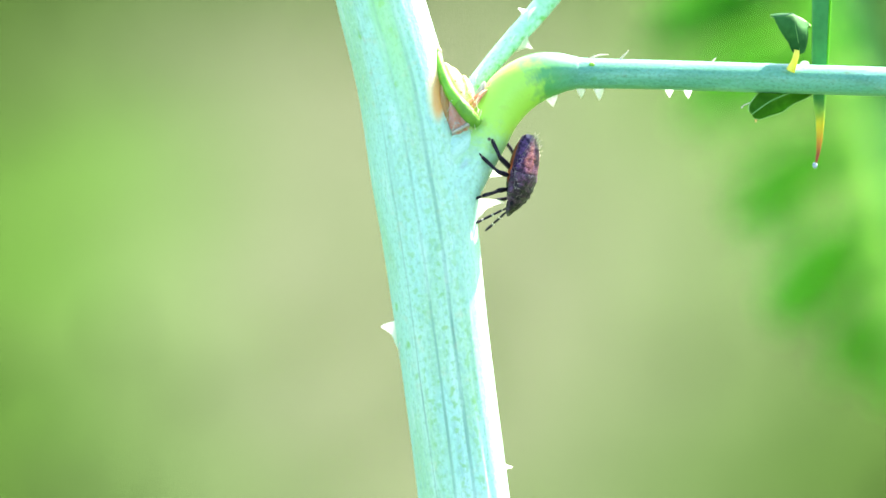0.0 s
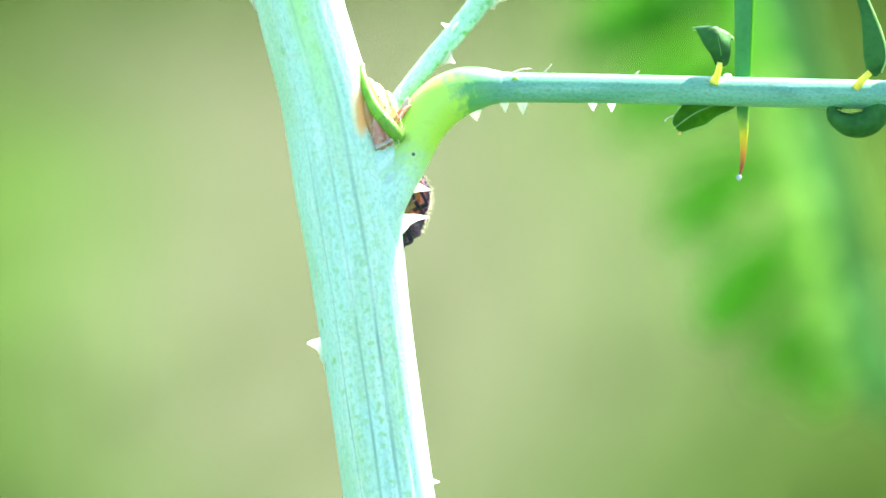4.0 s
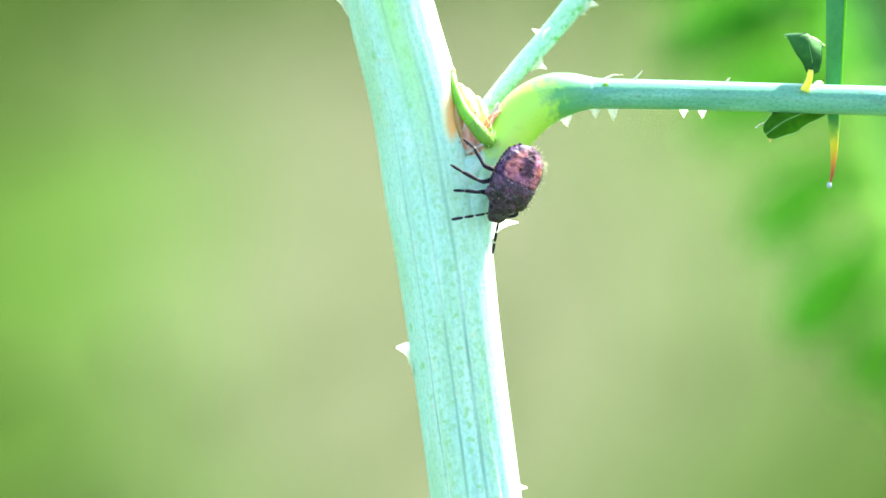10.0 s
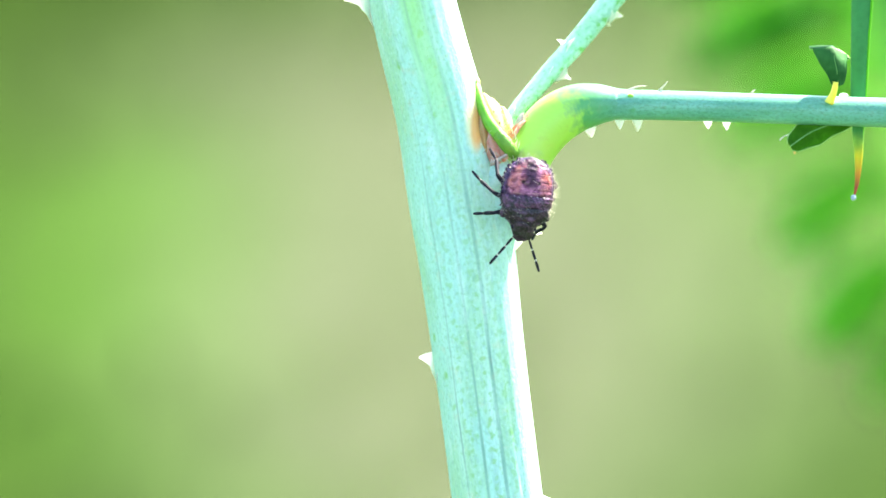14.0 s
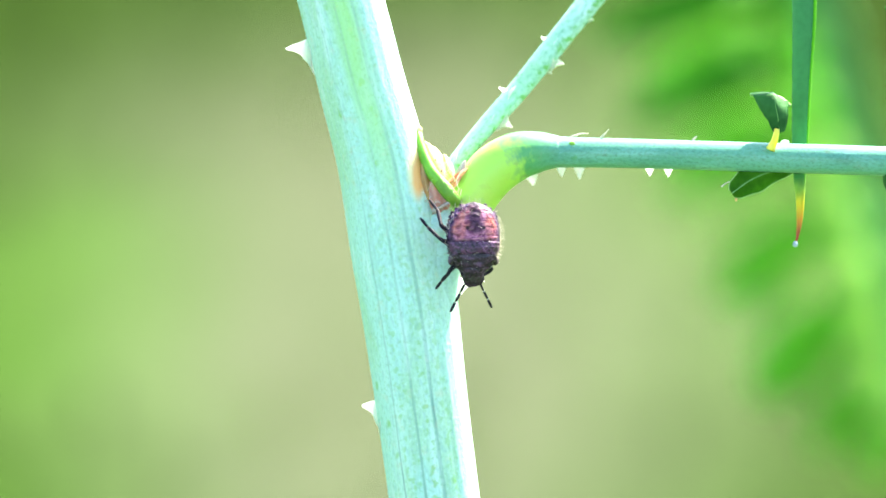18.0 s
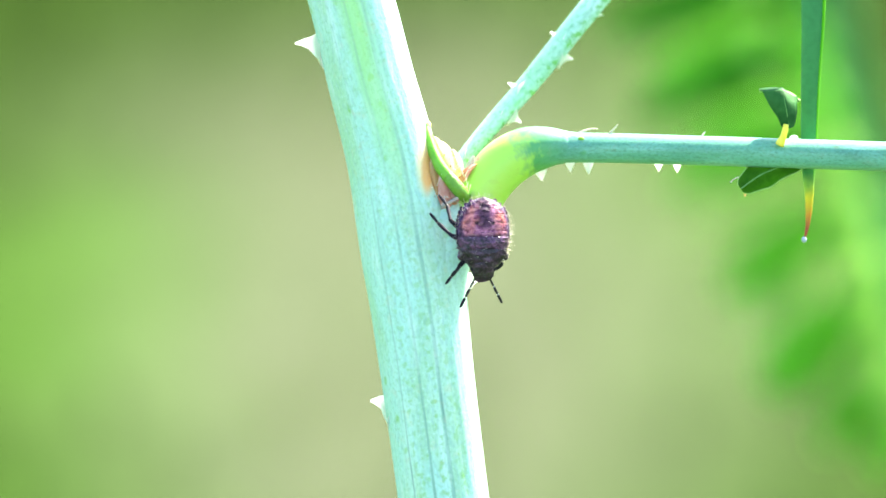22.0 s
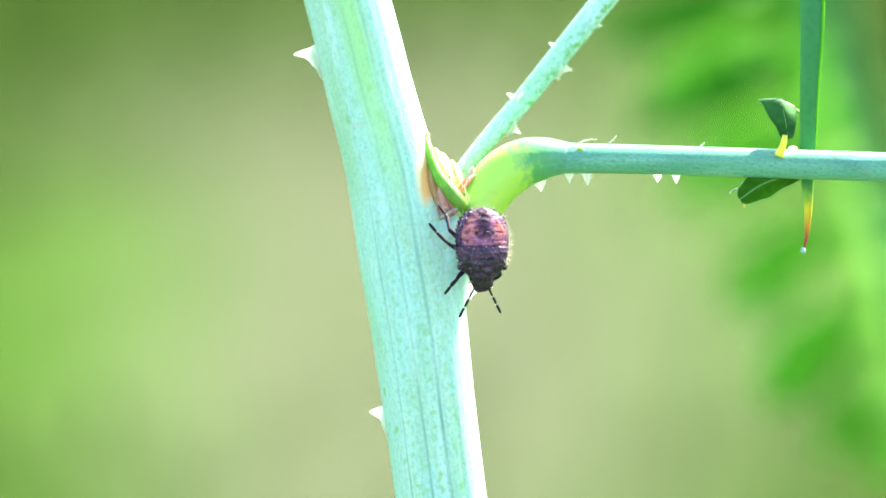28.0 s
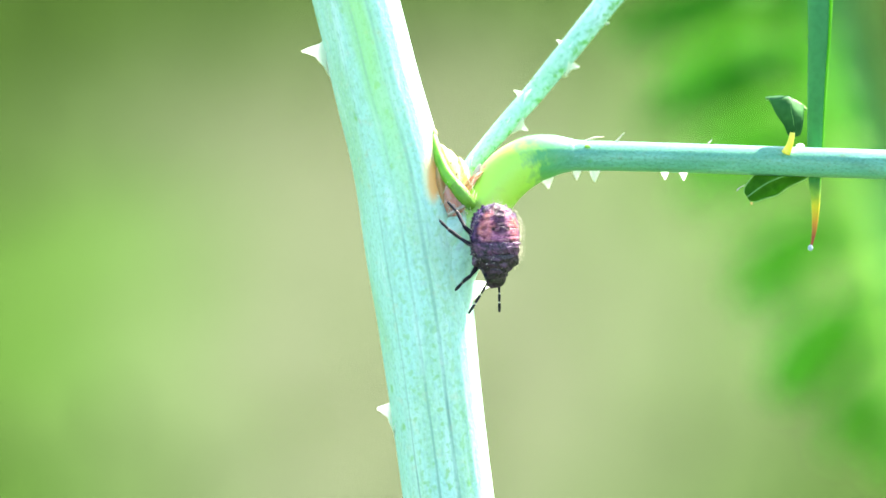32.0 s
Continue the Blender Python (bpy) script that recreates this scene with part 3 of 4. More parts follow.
# leaves and the long thorn on the lower branch
leaf("leaf", [pt(1382, 232, -28), pt(1380, 208, -34), pt(1375, 186, -34), pt(1372, 168, -26), pt(1371, 164, -14)], 37 * U, plant, LEAF_BLUE, "small cupped blue-green leaf above the branch", 0.35, 0, Vector((1, 0.1, -0.28)), 0.9, True)
leaf("leaf", [pt(1414, 288, 14), pt(1376, 298, 8), pt(1336, 314, 0), pt(1300, 339, -4)], 29 * U, plant, LEAF, "dark green leaf below the branch with a pale midrib", 0.3, 0, Vector((0.3, 0.05, 0.95)), blunt=1.6)
grown("petiole", sweep([(pt(1367, 262, -26), 8.5 * U), (pt(1374, 246, -30), 6 * U), (pt(1379, 226, -30), 5.5 * U)], 5, 10), PETIOLE, "bright yellow leaf stalk")
grown("stipule", blob((8 * U, 7 * U, 5 * U), 16, 10, at=Matrix.Translation(pt(1394, 249, 0))), PRICKLE, "white rounded stipule")
grown("leaf_spike", sweep([(pt(1691, 211, -2), 3.5 * U), (pt(1685, 209, -2), 3 * U), (pt(1679, 208, -2), 1.2 * U)], 3, 6), SCALE_O, "orange leaf tip")
grown("leaf_spike", sweep([(pt(1307, 338, 2), 4 * U), (pt(1308, 346, 2), 3 * U), (pt(1308, 353, 2), 1.5 * U)], 3, 6), SCALE_O, "orange leaf tip")
grown("leaf_hair", sweep([(pt(1298, 318, 2), 1.2 * U), (pt(1288, 322, 2), 1.2 * U), (pt(1282, 328, 2), 1.8 * U)], 3, 6), HAIR, "pale curled leaf hair")
thorn = grown("thorn", sweep([(pt(1435, -420, 90), 20 * U), (pt(1434, -150, 70), 24 * U), (pt(1432, 20, 52), 21 * U), (pt(1427, 150, 46), 17 * U), (pt(1424, 250, 42), 14.5 * U), (pt(1423, 310, 40), 11 * U), (pt(1424, 352, 38), 7.5 * U), (pt(1422, 395, 37), 4.5 * U), (pt(1417, 424, 36), 2 * U)], 10, 16, None, None, 0.6, None, True),
              THORN, "long green thorn with a yellow and red tip")
part("ridge", sweep([(pt(1454.5, -150, 60), 3.2 * U), (pt(1450.5, 20, 44), 2.8 * U), (pt(1441.5, 150, 40), 2.3 * U), (pt(1436.5, 250, 38), 1.8 * U), (pt(1431, 320, 37), 1.2 * U)], 8, 8), FROND, thorn, "lighter green edge")
part("drop", blob((4.8 * U, 4.8 * U, 5.5 * U), 14, 10, at=Matrix.Translation(pt(1415, 429, 36))), DROP, thorn, "pale resin drop")
tall = grown("leaf", sweep([(pt(1649, 252, -22), 7 * U), (pt(1651, 238, -24), 15 * U), (pt(1653, 215, -25), 20 * U), (pt(1647, 176, -24), 17 * U), (pt(1635, 127, -18), 10 * U), (pt(1616, 76, -8), 9.5 * U), (pt(1592, 34, 4), 7 * U), (pt(1572, 8, 12), 1.5 * U)], 10, 18, lambda w, run: 1 + 0.05 * math.sin(900 * run) * abs(math.sin(w)), None, 0.32), LEAF_BLUE, "narrow blue-green leaf above the branch")
part("margin", sweep([(pt(1664, 246, -25), 1.4 * U), (pt(1672.5, 216, -26), 2.6 * U), (pt(1663.5, 174, -25), 2.6 * U), (pt(1644.5, 124, -19), 2.2 * U), (pt(1624, 70, -9), 1.8 * U), (pt(1598, 30, 3), 1 * U)], 8, 8), LEAF_EDGE, tall, "pale leaf margin")
grown("leaf", sweep([(pt(1664, 288, 0), 14 * U), (pt(1661, 312, -4), 22 * U), (pt(1640, 334, -8), 24 * U), (pt(1611, 338, -8), 21.5 * U), (pt(1587, 327, -8), 16 * U), (pt(1578, 312, -8), 10.5 * U), (pt(1585, 303, -8), 7 * U), (pt(1596, 307, -8), 4.5 * U)], 8, 18, None, None, 1.2), LEAF_BLUE, "thick curled blue-green leaf under the branch")
grown("petiole", sweep([(pt(1618, 274, -25), 8.5 * U), (pt(1629, 260, -28), 6.5 * U), (pt(1643, 246, -26), 6 * U)], 5, 10), PETIOLE, "bright yellow leaf stalk")
leaf("leaf", [pt(1800, 286, 0), pt(1756, 252, -4), pt(1718, 226, -4), pt(1687, 209, 0)], 30 * U, plant, LEAF_BLUE, "dark green leaf above the branch", 0.3, 0, Vector((0.2, 0.3, 0.9)))
for ob in plant.children:
    ob.matrix_basis = Matrix.Translation(-FOOT)

# ---- the shrub behind, with its drooping frond ----
DEEP = 0.52
K = (D + DEEP) / D
shrub = tagged(new("leafy_shrub"), "slender shrub with a bright green drooping pinnate leaf", "shrub")
ROOT = Vector((0.62, 0.75, 0.0))
shrub.matrix_world = Matrix.Translation(ROOT)
HANG = Vector((0.03, DEEP, 0.05))
TO_SHRUB = Matrix.Translation(-ROOT) @ M


def back(x, z, y=0.0):
    return Vector(((x - 784) * U * K, DEEP + y, (441 - z) * U * K)) - HANG


part("trunk", sweep([(Vector((0, 0, -0.03)), 0.012), (Vector((-0.02, -0.03, 0.6)), 0.010), (Vector((-0.10, -0.12, 1.15)), 0.008), (TO_SHRUB @ (HANG + back(2300, -1500, 0.12)), 0.005), (TO_SHRUB @ (HANG + back(1500, -1300, 0.06)), 0.0028)], 10, 14), TWIG, shrub, "slender green trunk")
frond = part("frond", sweep([(back(1500, -1300, 0.06), 30 * U), (back(1290, -760, 0.02), 12 * U), (back(1360, -150, 0.006), 10 * U), (back(1450, 250), 9 * U), (back(1530, 560), 7 * U), (back(1590, 830), 3 * U)], 8, 10), FROND_SUN, shrub, "bright green pinnate frond")


def broad_leaflet(a, b, width, mat, side, name="leaflet"):
    bm, _ = leaf_blade([a, a.lerp(b, 0.5) + Vector((0, -0.002, 0.001)), b], width, 0.12, 10, 0.1, 0.0005, side)
    return part(name, bm, mat, frond)


LAX, FLAT = Vector((0.3, 0.25, 0.9)), Vector((0.95, 0.1, -0.2))
# root, tip, half width: the broad side leaflets, shade-toned at the top, and thinner ones behind, the lower in a lit
# tone
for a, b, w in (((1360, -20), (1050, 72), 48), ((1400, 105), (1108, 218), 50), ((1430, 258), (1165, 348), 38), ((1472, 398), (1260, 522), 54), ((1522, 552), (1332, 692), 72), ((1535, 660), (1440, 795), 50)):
    broad_leaflet(back(*a), back(*b, -0.014), w * U * K, FROND_SHADE if a[1] < 200 else FROND, LAX)
for a, b, w in (((1395, 40), (1130, 138), 34), ((1425, 180), (1190, 276), 34), ((1440, 480), (1296, 596), 20), ((1420, 340), (1230, 428), 18)):
    broad_leaflet(back(*a, 0.008), back(*b, 0.004), w * U * K, FROND_PALE if a[1] > 300 else FROND, LAX, "inner_leaflet")
# middle strip and far side: dim top and sunlit lower part come from the tones
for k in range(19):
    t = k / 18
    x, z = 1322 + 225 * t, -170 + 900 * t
    broad_leaflet(back(x - 2, z - 50, -0.012 - 0.003 * (k % 2)), back(x + 30, z + 80, -0.014 - 0.003 * (k % 2)), (42 + 4 * math.sin(5 * k)) * U * K, FROND_SHADE if z < 60 else FROND if z < 260 else FROND_SUN, Vector((0.95, 0.35, -0.2)), "fold_leaflet")
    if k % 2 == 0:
        broad_leaflet(back(x + 62, z - 80, 0.006), back(x + 130, z + 130, -0.002), 50 * U * K, FROND_DARK_SHADE if z < 260 else FROND_TEAL, Vector((0.9, 0.2, -0.3)), "back_leaflet")
# unseen leaflets above the view, added to cast shade on the frond's top
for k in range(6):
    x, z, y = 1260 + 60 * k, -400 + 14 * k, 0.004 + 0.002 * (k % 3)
    leafy = FROND_SHADE if k < 4 else FROND_DARK_SHADE
    broad_leaflet(back(x + 60, z - 60, y), back(x - 60, z + 150, y - 0.01), 62 * U * K, leafy, Vector((0.9, 0.3, 0.3)), "shade_leaflet")
    broad_leaflet(back(x + 110, z - 170, y + 0.008), back(x - 20, z + 60, y), 60 * U * K, leafy, Vector((0.9, 0.3, 0.3)), "shade_leaflet")
broad_leaflet(back(1528, 640, -0.004), back(1552, 842, -0.008), 58 * U * K, FROND, FLAT)


# ---- the shield bug nymph ----
MM = 0.001


OUTLINE = ((-4.03, 0.15), (-3.7, 1.35), (-2.9, 2.3), (-1.95, 2.58), (-1.0, 2.66), (0.0, 2.6), (0.8, 2.5), (1.5, 2.3), (2.2, 1.82), (2.7, 1.28), (3.35, 1.1), (3.85, 0.85), (4.05, 0.4))


def half_width(y):
    for (y0, w0), (y1, w1) in zip(OUTLINE, OUTLINE[1:]):
        if y <= y1:
            return 0.935 * (w0 + (w1 - w0) * max(0, y - y0) / (y1 - y0))
    return OUTLINE[-1][1]


def crest(y):
    """How high the back stands over the belly's rim."""
    return 0.12 + 1.62 * max(0.0, 1 - ((y + 0.3) / 4.0) ** 2) ** 0.62


def back_band(y0, y1, rise, rough, grow=1.0):
    """One ring of the insect's back, closed at both ends, low below and domed above, with a rough skin."""
    bm = bmesh.new()
    rings, count, segs = [], 9, 44
    for i in range(count):
        t = i / (count - 1)
        y = y0 + (y1 - y0) * t
        lip = grow * (1 + rise * math.sin(math.pi * t)) * (0.975 if i in (0, count - 1) else 1)
        w, h = half_width(y) * (1 + (lip - 1) * 0.6), crest(y) * lip
        ring = []
        for k in range(segs):
            a = 2 * math.pi * k / segs
            x, z = math.cos(a), math.sin(a)
            q = Vector((w * x, y, h * abs(z) ** 0.75 if z >= 0 else 0.35 * z * min(1, w)))
            q *= 1 + rough * noise.noise(q * 4.2) + rough * 0.6 * noise.noise(q * 9.0)
            ring.append(bm.verts.new(q * MM))
        rings.append(ring)
    for a, b in zip(rings, rings[1:]):
        for k in range(segs):
            bm.faces.new((a[k], a[(k + 1) % segs], b[(k + 1) % segs], b[k]))
    bm.faces.new(rings[0][::-1])
    bm.faces.new(rings[-1])
    bmesh.ops.recalc_face_normals(bm, faces=bm.faces)
    return bm


def back_material():
    """Rosy flanks with fine pale wrinkles, dark plates down the middle, a dark blue-purple border, a dark front and a rusty rim below."""
    m, n, l, b = shade("patterned_back", 0.5, 0.22)
    v = coords(n)
    big, small, grit = noise_at(n, l, v, 700, 3), noise_at(n, l, v, 2600, 4), noise_at(n, l, v, 6000, 3)
    crease = noise_at(n, l, v, 3400, 2, (0.22, 1, 1))
    rosy = ramp(n, l, small, ((0.36, (0.20, 0.045, 0.12)), (0.62, (0.52, 0.19, 0.32))))
    rust = ramp(n, l, small, ((0.36, (0.26, 0.040, 0.03)), (0.62, (0.70, 0.20, 0.12))))
    dark = ramp(n, l, mixed(n, l, 0.5, small, grit), ((0.42, (0.004, 0.002, 0.006)), (0.62, (0.085, 0.032, 0.085))))
    rim = ramp(n, l, small, ((0.38, (0.016, 0.008, 0.036)), (0.64, (0.12, 0.055, 0.17))))
    col = mixed(n, l, ramp(n, l, big, ((0.50, (0, 0, 0)), (0.66, (0.8, 0.8, 0.8)))), rosy, rust)
    col = mixed(n, l, ramp(n, l, crease, ((0.56, (0, 0, 0)), (0.66, (0.6, 0.6, 0.6)))), col, (0.84, 0.44, 0.42))
    col = mixed(n, l, ramp(n, l, crease, ((0.34, (0.75, 0.75, 0.75)), (0.44, (0, 0, 0)))), col, dark)

    def spot(x, y, rx, ry, stops, wob=0.18):
        return blot(n, l, (x * MM, y * MM, 0), (rx * MM, ry * MM, 0.05), stops, wob, 1300)
    for x in (-1.5, 1.5):
        col = mixed(n, l, spot(x, -1.7, 0.80, 2.2, ((0.20, 0), (0.50, 0.32)), 0.28), col, mixed(n, l, ramp(n, l, crease, ((0.42, (0, 0, 0)), (0.56, (1, 1, 1)))), rust, (0.80, 0.20, 0.11)))
    col = mixed(n, l, spot(0, -1.05, 2.75, 3.25, ((0.20, 1), (0.33, 0))), col, rim)
    for x, y, rx, ry in ((0, -3.4, 0.80, 1.1), (0, -2.6, 0.95, 1.2), (0, -1.6, 1.15, 0.85)):
        col = mixed(n, l, spot(x, y, rx, ry, ((0.24, 0), (0.50, 0.80)), 0.26), col, dark)
    for x, y in ((-0.8, -1.55), (0.8, -1.55)):
        col = mixed(n, l, spot(x, y, 0.30, 0.26, ((0.30, 0), (0.50, 0.9))), col, (0.005, 0.003, 0.006))
    front = n.new("ShaderNodeSeparateXYZ")
    l.new(v, front.inputs[0])

    def ahead(out, k, off, stops):
        q = n.new("ShaderNodeMath")
        q.operation = "MULTIPLY_ADD"
        l.new(out, q.inputs[0])
        q.inputs[1].default_value, q.inputs[2].default_value = k, off
        return ramp(n, l, mixed(n, l, 0.26, q.outputs[0], big), [(p, (c, c, c)) for p, c in stops])
    col = mixed(n, l, ahead(front.outputs[1], 400, 0.66, ((0.42, 0), (0.56, 0.95))), col, dark)
    col = mixed(n, l, ahead(front.outputs[2], 1000, 0.5, ((0.25, 1), (0.5, 0))), col, (0.50, 0.09, 0.02))
    l.new(col, b.inputs["Base Color"])
    bump(n, l, b, mixed(n, l, 0.5, small, crease), 0.7, 0.0003)
    return m


def belly_material():
    """Dark in the middle and under the breast, orange-brown towards the rim of the abdomen."""
    m, n, l, b = shade("brown_belly", 0.5, 0.3)
    v = coords(n)
    small = noise_at(n, l, v, 2400, 4)
    rim = ramp(n, l, small, ((0.36, (0.28, 0.042, 0.010)), (0.62, (0.58, 0.12, 0.028))))
    olive = ramp(n, l, small, ((0.36, (0.05, 0.026, 0.009)), (0.62, (0.15, 0.085, 0.030))))
    col = mixed(n, l, blot(n, l, (0, -1.3 * MM, 0), (2.6 * MM, 3.3 * MM, 0.05), ((0.25, 0), (0.45, 1)), 0.12, 1500), rim, olive)
    col = mixed(n, l, blot(n, l, (0, 1.6 * MM, 0), (4.0 * MM, 2.8 * MM, 0.05), ((0.36, 0), (0.56, 1)), 0.12, 1500), col, (0.008, 0.005, 0.005))
    l.new(col, b.inputs["Base Color"])
    bump(n, l, b, small, 0.5, 0.0002)
    return m


BELLY = belly_material()
EDGE = plain("edge_plate", (0.010, 0.005, 0.016), (0.075, 0.035, 0.085), 0.62, 2200, 0.0003)
BACK = back_material()
bug = tagged(new("shield_bug"), "dark purple-brown shield bug nymph with rusty abdomen", "insect")
for y0, y1 in ((-4.02, -3.15), (-3.25, -2.35), (-2.45, -1.55), (-1.65, -0.75), (-0.85, 0.05)):
    part("abdomen_segment", back_band(y0, y1, 0.010, 0.02), BACK, bug, "rosy abdomen segment with dark plates and border")
part("scutellum", back_band(-0.25, 1.0, 0.03, 0.10, 1.03), SHELL_MID, bug, "dark mauve pitted scutellum")
part("pronotum", back_band(0.85, 2.45, 0.04, 0.11, 1.02), SHELL, bug, "dark pitted pronotum")
head = part("head", back_band(2.25, 4.05, 0.05, 0.06), SHELL, bug, "dark blunt head")
part("belly", blob((1.95 * MM, 3.1 * MM, 0.75 * MM), 32, 16, at=pose(0, -0.6 * MM, -0.2 * MM)), BELLY, bug, "brown underside")
for s in (-1, 1):
    part("eye", blob((0.22 * MM, 0.26 * MM, 0.24 * MM), 12, 8, at=pose(1.05 * MM * s, 2.85 * MM, 0.3 * MM)), LEG, head, "dark bead eye")
    part("shoulder", blob((0.42 * MM, 0.5 * MM, 0.3 * MM), 14, 8, at=pose(2.05 * MM * s, 1.6 * MM, 0.22 * MM, 0, 0, -28 * s)), SHELL, bug, "dark shoulder knob")
    for k in range(12):
        y = -3.72 + 0.37 * k
        part("edge_plate", blob((0.20 * MM, 0.20 * MM, 0.13 * MM), 10, 6, at=pose(s * half_width(y) * MM, y * MM, 0.14 * MM, 0, 0, s * (38 - 34 * min(1, k / 4)))), EDGE, bug, "dark edge plate")
for y, w, h in ((-1.4, 0.70, 0.36), (-2.45, 0.58, 0.42)):
    part("back_plate", blob((w * MM, h * MM, 0.035 * MM), 18, 8, at=pose(0, y * MM, crest(y) * MM)), BACK, bug, "dark scent-gland plate")

legs = []
for s in (-1, 1):
    for root, knee, ankle, toe in (((1.3, 1.7, -0.5), (2.4, 2.4, 0.0), (3.1, 3.2, -1.3), (3.8, 3.9, -2.0)),
                                   ((1.5, 0.3, -0.5), (3.0, -0.2, 0.1), (4.3, -1.3, -1.3), (5.1, -2.2, -2.0)),
                                   ((1.5, -0.5, -0.5), (3.3, -1.5, 0.1), (3.7, -2.9, -1.3), (4.6, -3.8, -2.0))):
        p = [Vector((s * q[0], q[1], q[2])) * MM for q in (root, knee, ankle, toe)]
        base = p[0]
        p = [q - base for q in p]
        leg = part("leg", sweep([(p[0], 0.20 * MM), (p[0].lerp(p[1], 0.55), 0.26 * MM), (p[1], 0.21 * MM)], 5, 10), LEG, bug)
        leg.location = base
        part("shin", sweep([(p[1], 0.20 * MM), (p[1].lerp(p[2], 0.3) + Vector((0, 0.06, 0.12)) * MM, 0.17 * MM), (p[1].lerp(p[2], 0.75), 0.20 * MM), (p[2], 0.17 * MM)], 5, 8), LEG, leg)
        part("ankle_ring", sweep([(p[2].lerp(p[3], -0.06), 0.13 * MM), (p[2].lerp(p[3], 0.10), 0.13 * MM)], 3, 8), ANKLE, leg, "pale brown ankle ring")
        part("foot", sweep([(p[2].lerp(p[3], 0.06), 0.12 * MM), (p[2].lerp(p[3], 0.6), 0.16 * MM), (p[3], 0.10 * MM)], 4, 8), LEG, leg)
        legs.append(leg)
feelers = []
for s in (-1, 1):
    base = Vector((0.6 * s, 3.4, -0.15)) * MM
    feeler = part("antenna", sweep([(Vector(), 0.09 * MM), (Vector((0.15 * s, 0.45, -0.1)) * MM, 0.10 * MM)], 3, 8), LEG, bug, "black antenna with pale rings")
    feeler.location = base
    a = Vector((0.15 * s, 0.45, -0.1)) * MM
    d = Vector((0.50 * s, 1.0, -0.25)).normalized() * MM
    for ln, r, mat in ((0.12, 0.09, BAND), (0.95, 0.12, LEG), (0.16, 0.10, BAND), (0.95, 0.14, LEG), (0.18, 0.11, BAND), (1.1, 0.15, LEG)):
        b = a + d * ln
        part("antenna_joint", sweep([(a, r * 0.8 * MM), (a.lerp(b, 0.5), r * MM), (b, r * 0.7 * MM)], 3, 8), mat, feeler, "pale ring" if mat is BAND else "")
        a = b
    feelers.append((feeler, base))
bm = bmesh.new()
for k in range(520):
    w, u = random.uniform(0, 2 * math.pi), random.uniform(0.0, 0.8)
    if math.sin(w) > 0.72:
        continue
    q = Vector((math.cos(w) * math.sqrt(1 - u * u), math.sin(w) * math.sqrt(1 - u * u), u))
    y = q.y * 3.5 - 0.4
    a = Vector((math.cos(w) / abs(math.cos(w)) * half_width(y) * abs(math.cos(w)) ** 0.5, y, crest(y) * max(0, 1 - abs(math.cos(w))) ** 0.5)) * MM
    sweep([(a, 0.0065 * MM), (a + (q + Vector((random.uniform(-.4, .4), random.uniform(-.4, .4), 0.2))) * random.uniform(0.25, 0.62) * MM, 0.005 * MM)], 1, 3, None, bm)
grains = bmesh.new()
for k in range(46):
    y, u = random.uniform(-0.3, 2.5), random.uniform(-0.9, 0.9)
    q = Vector((u * half_width(y), y, crest(y) * 1.04 * (1 - u * u) ** 0.375)) * MM
    blob((random.uniform(0.022, 0.045) * MM,) * 3, 6, 4, None, grains, Matrix.Translation(q))
tagged(part("granules", grains, BAND, bug, "pale granules on the thorax"), kind="stuff")
tagged(part("bristle_coat", bm, HAIR, bug, "fine pale bristles"), kind="stuff")

# ---- the passing fly ----
fly = tagged(new("small_fly"), "small dark purple fly in flight with clear wings", "insect")
part("thorax", blob((1.1 * MM, 1.05 * MM, 0.9 * MM), 16, 10, at=pose(0, 1.0 * MM, 0)), SHELL_MID, fly)
part("abdomen", blob((1.05 * MM, 1.15 * MM, 0.85 * MM), 16, 10, at=pose(0, -1.1 * MM, 0)), SHELL_MID, fly)
part("waist", blob((0.75 * MM, 0.45 * MM, 0.7 * MM), 14, 8), RUST, fly, "rusty waist")
part("head", blob((0.7 * MM, 0.4 * MM, 0.5 * MM), 16, 10, at=pose(0, 2.0 * MM, 0)), SHELL, fly)
WING, n, l, b = shade("clear_wing", 0.3)
b.inputs["Base Color"].default_value = (0.75, 0.85, 0.80, 1)
b.inputs["Alpha"].default_value = 0.11
for s in (-1, 1):
    bm, _ = leaf_blade([Vector((0.3 * s, 0.5, 0.3)) * MM, Vector((1.9 * s, 0.1, 0.5)) * MM, Vector((3.6 * s, -0.5, 0.4)) * MM], 0.9 * MM, 0.05, 8, 0, 0.00003, Vector((0, 1, 0)))
    part("wing", bm, WING, fly, "clear blurred wing")

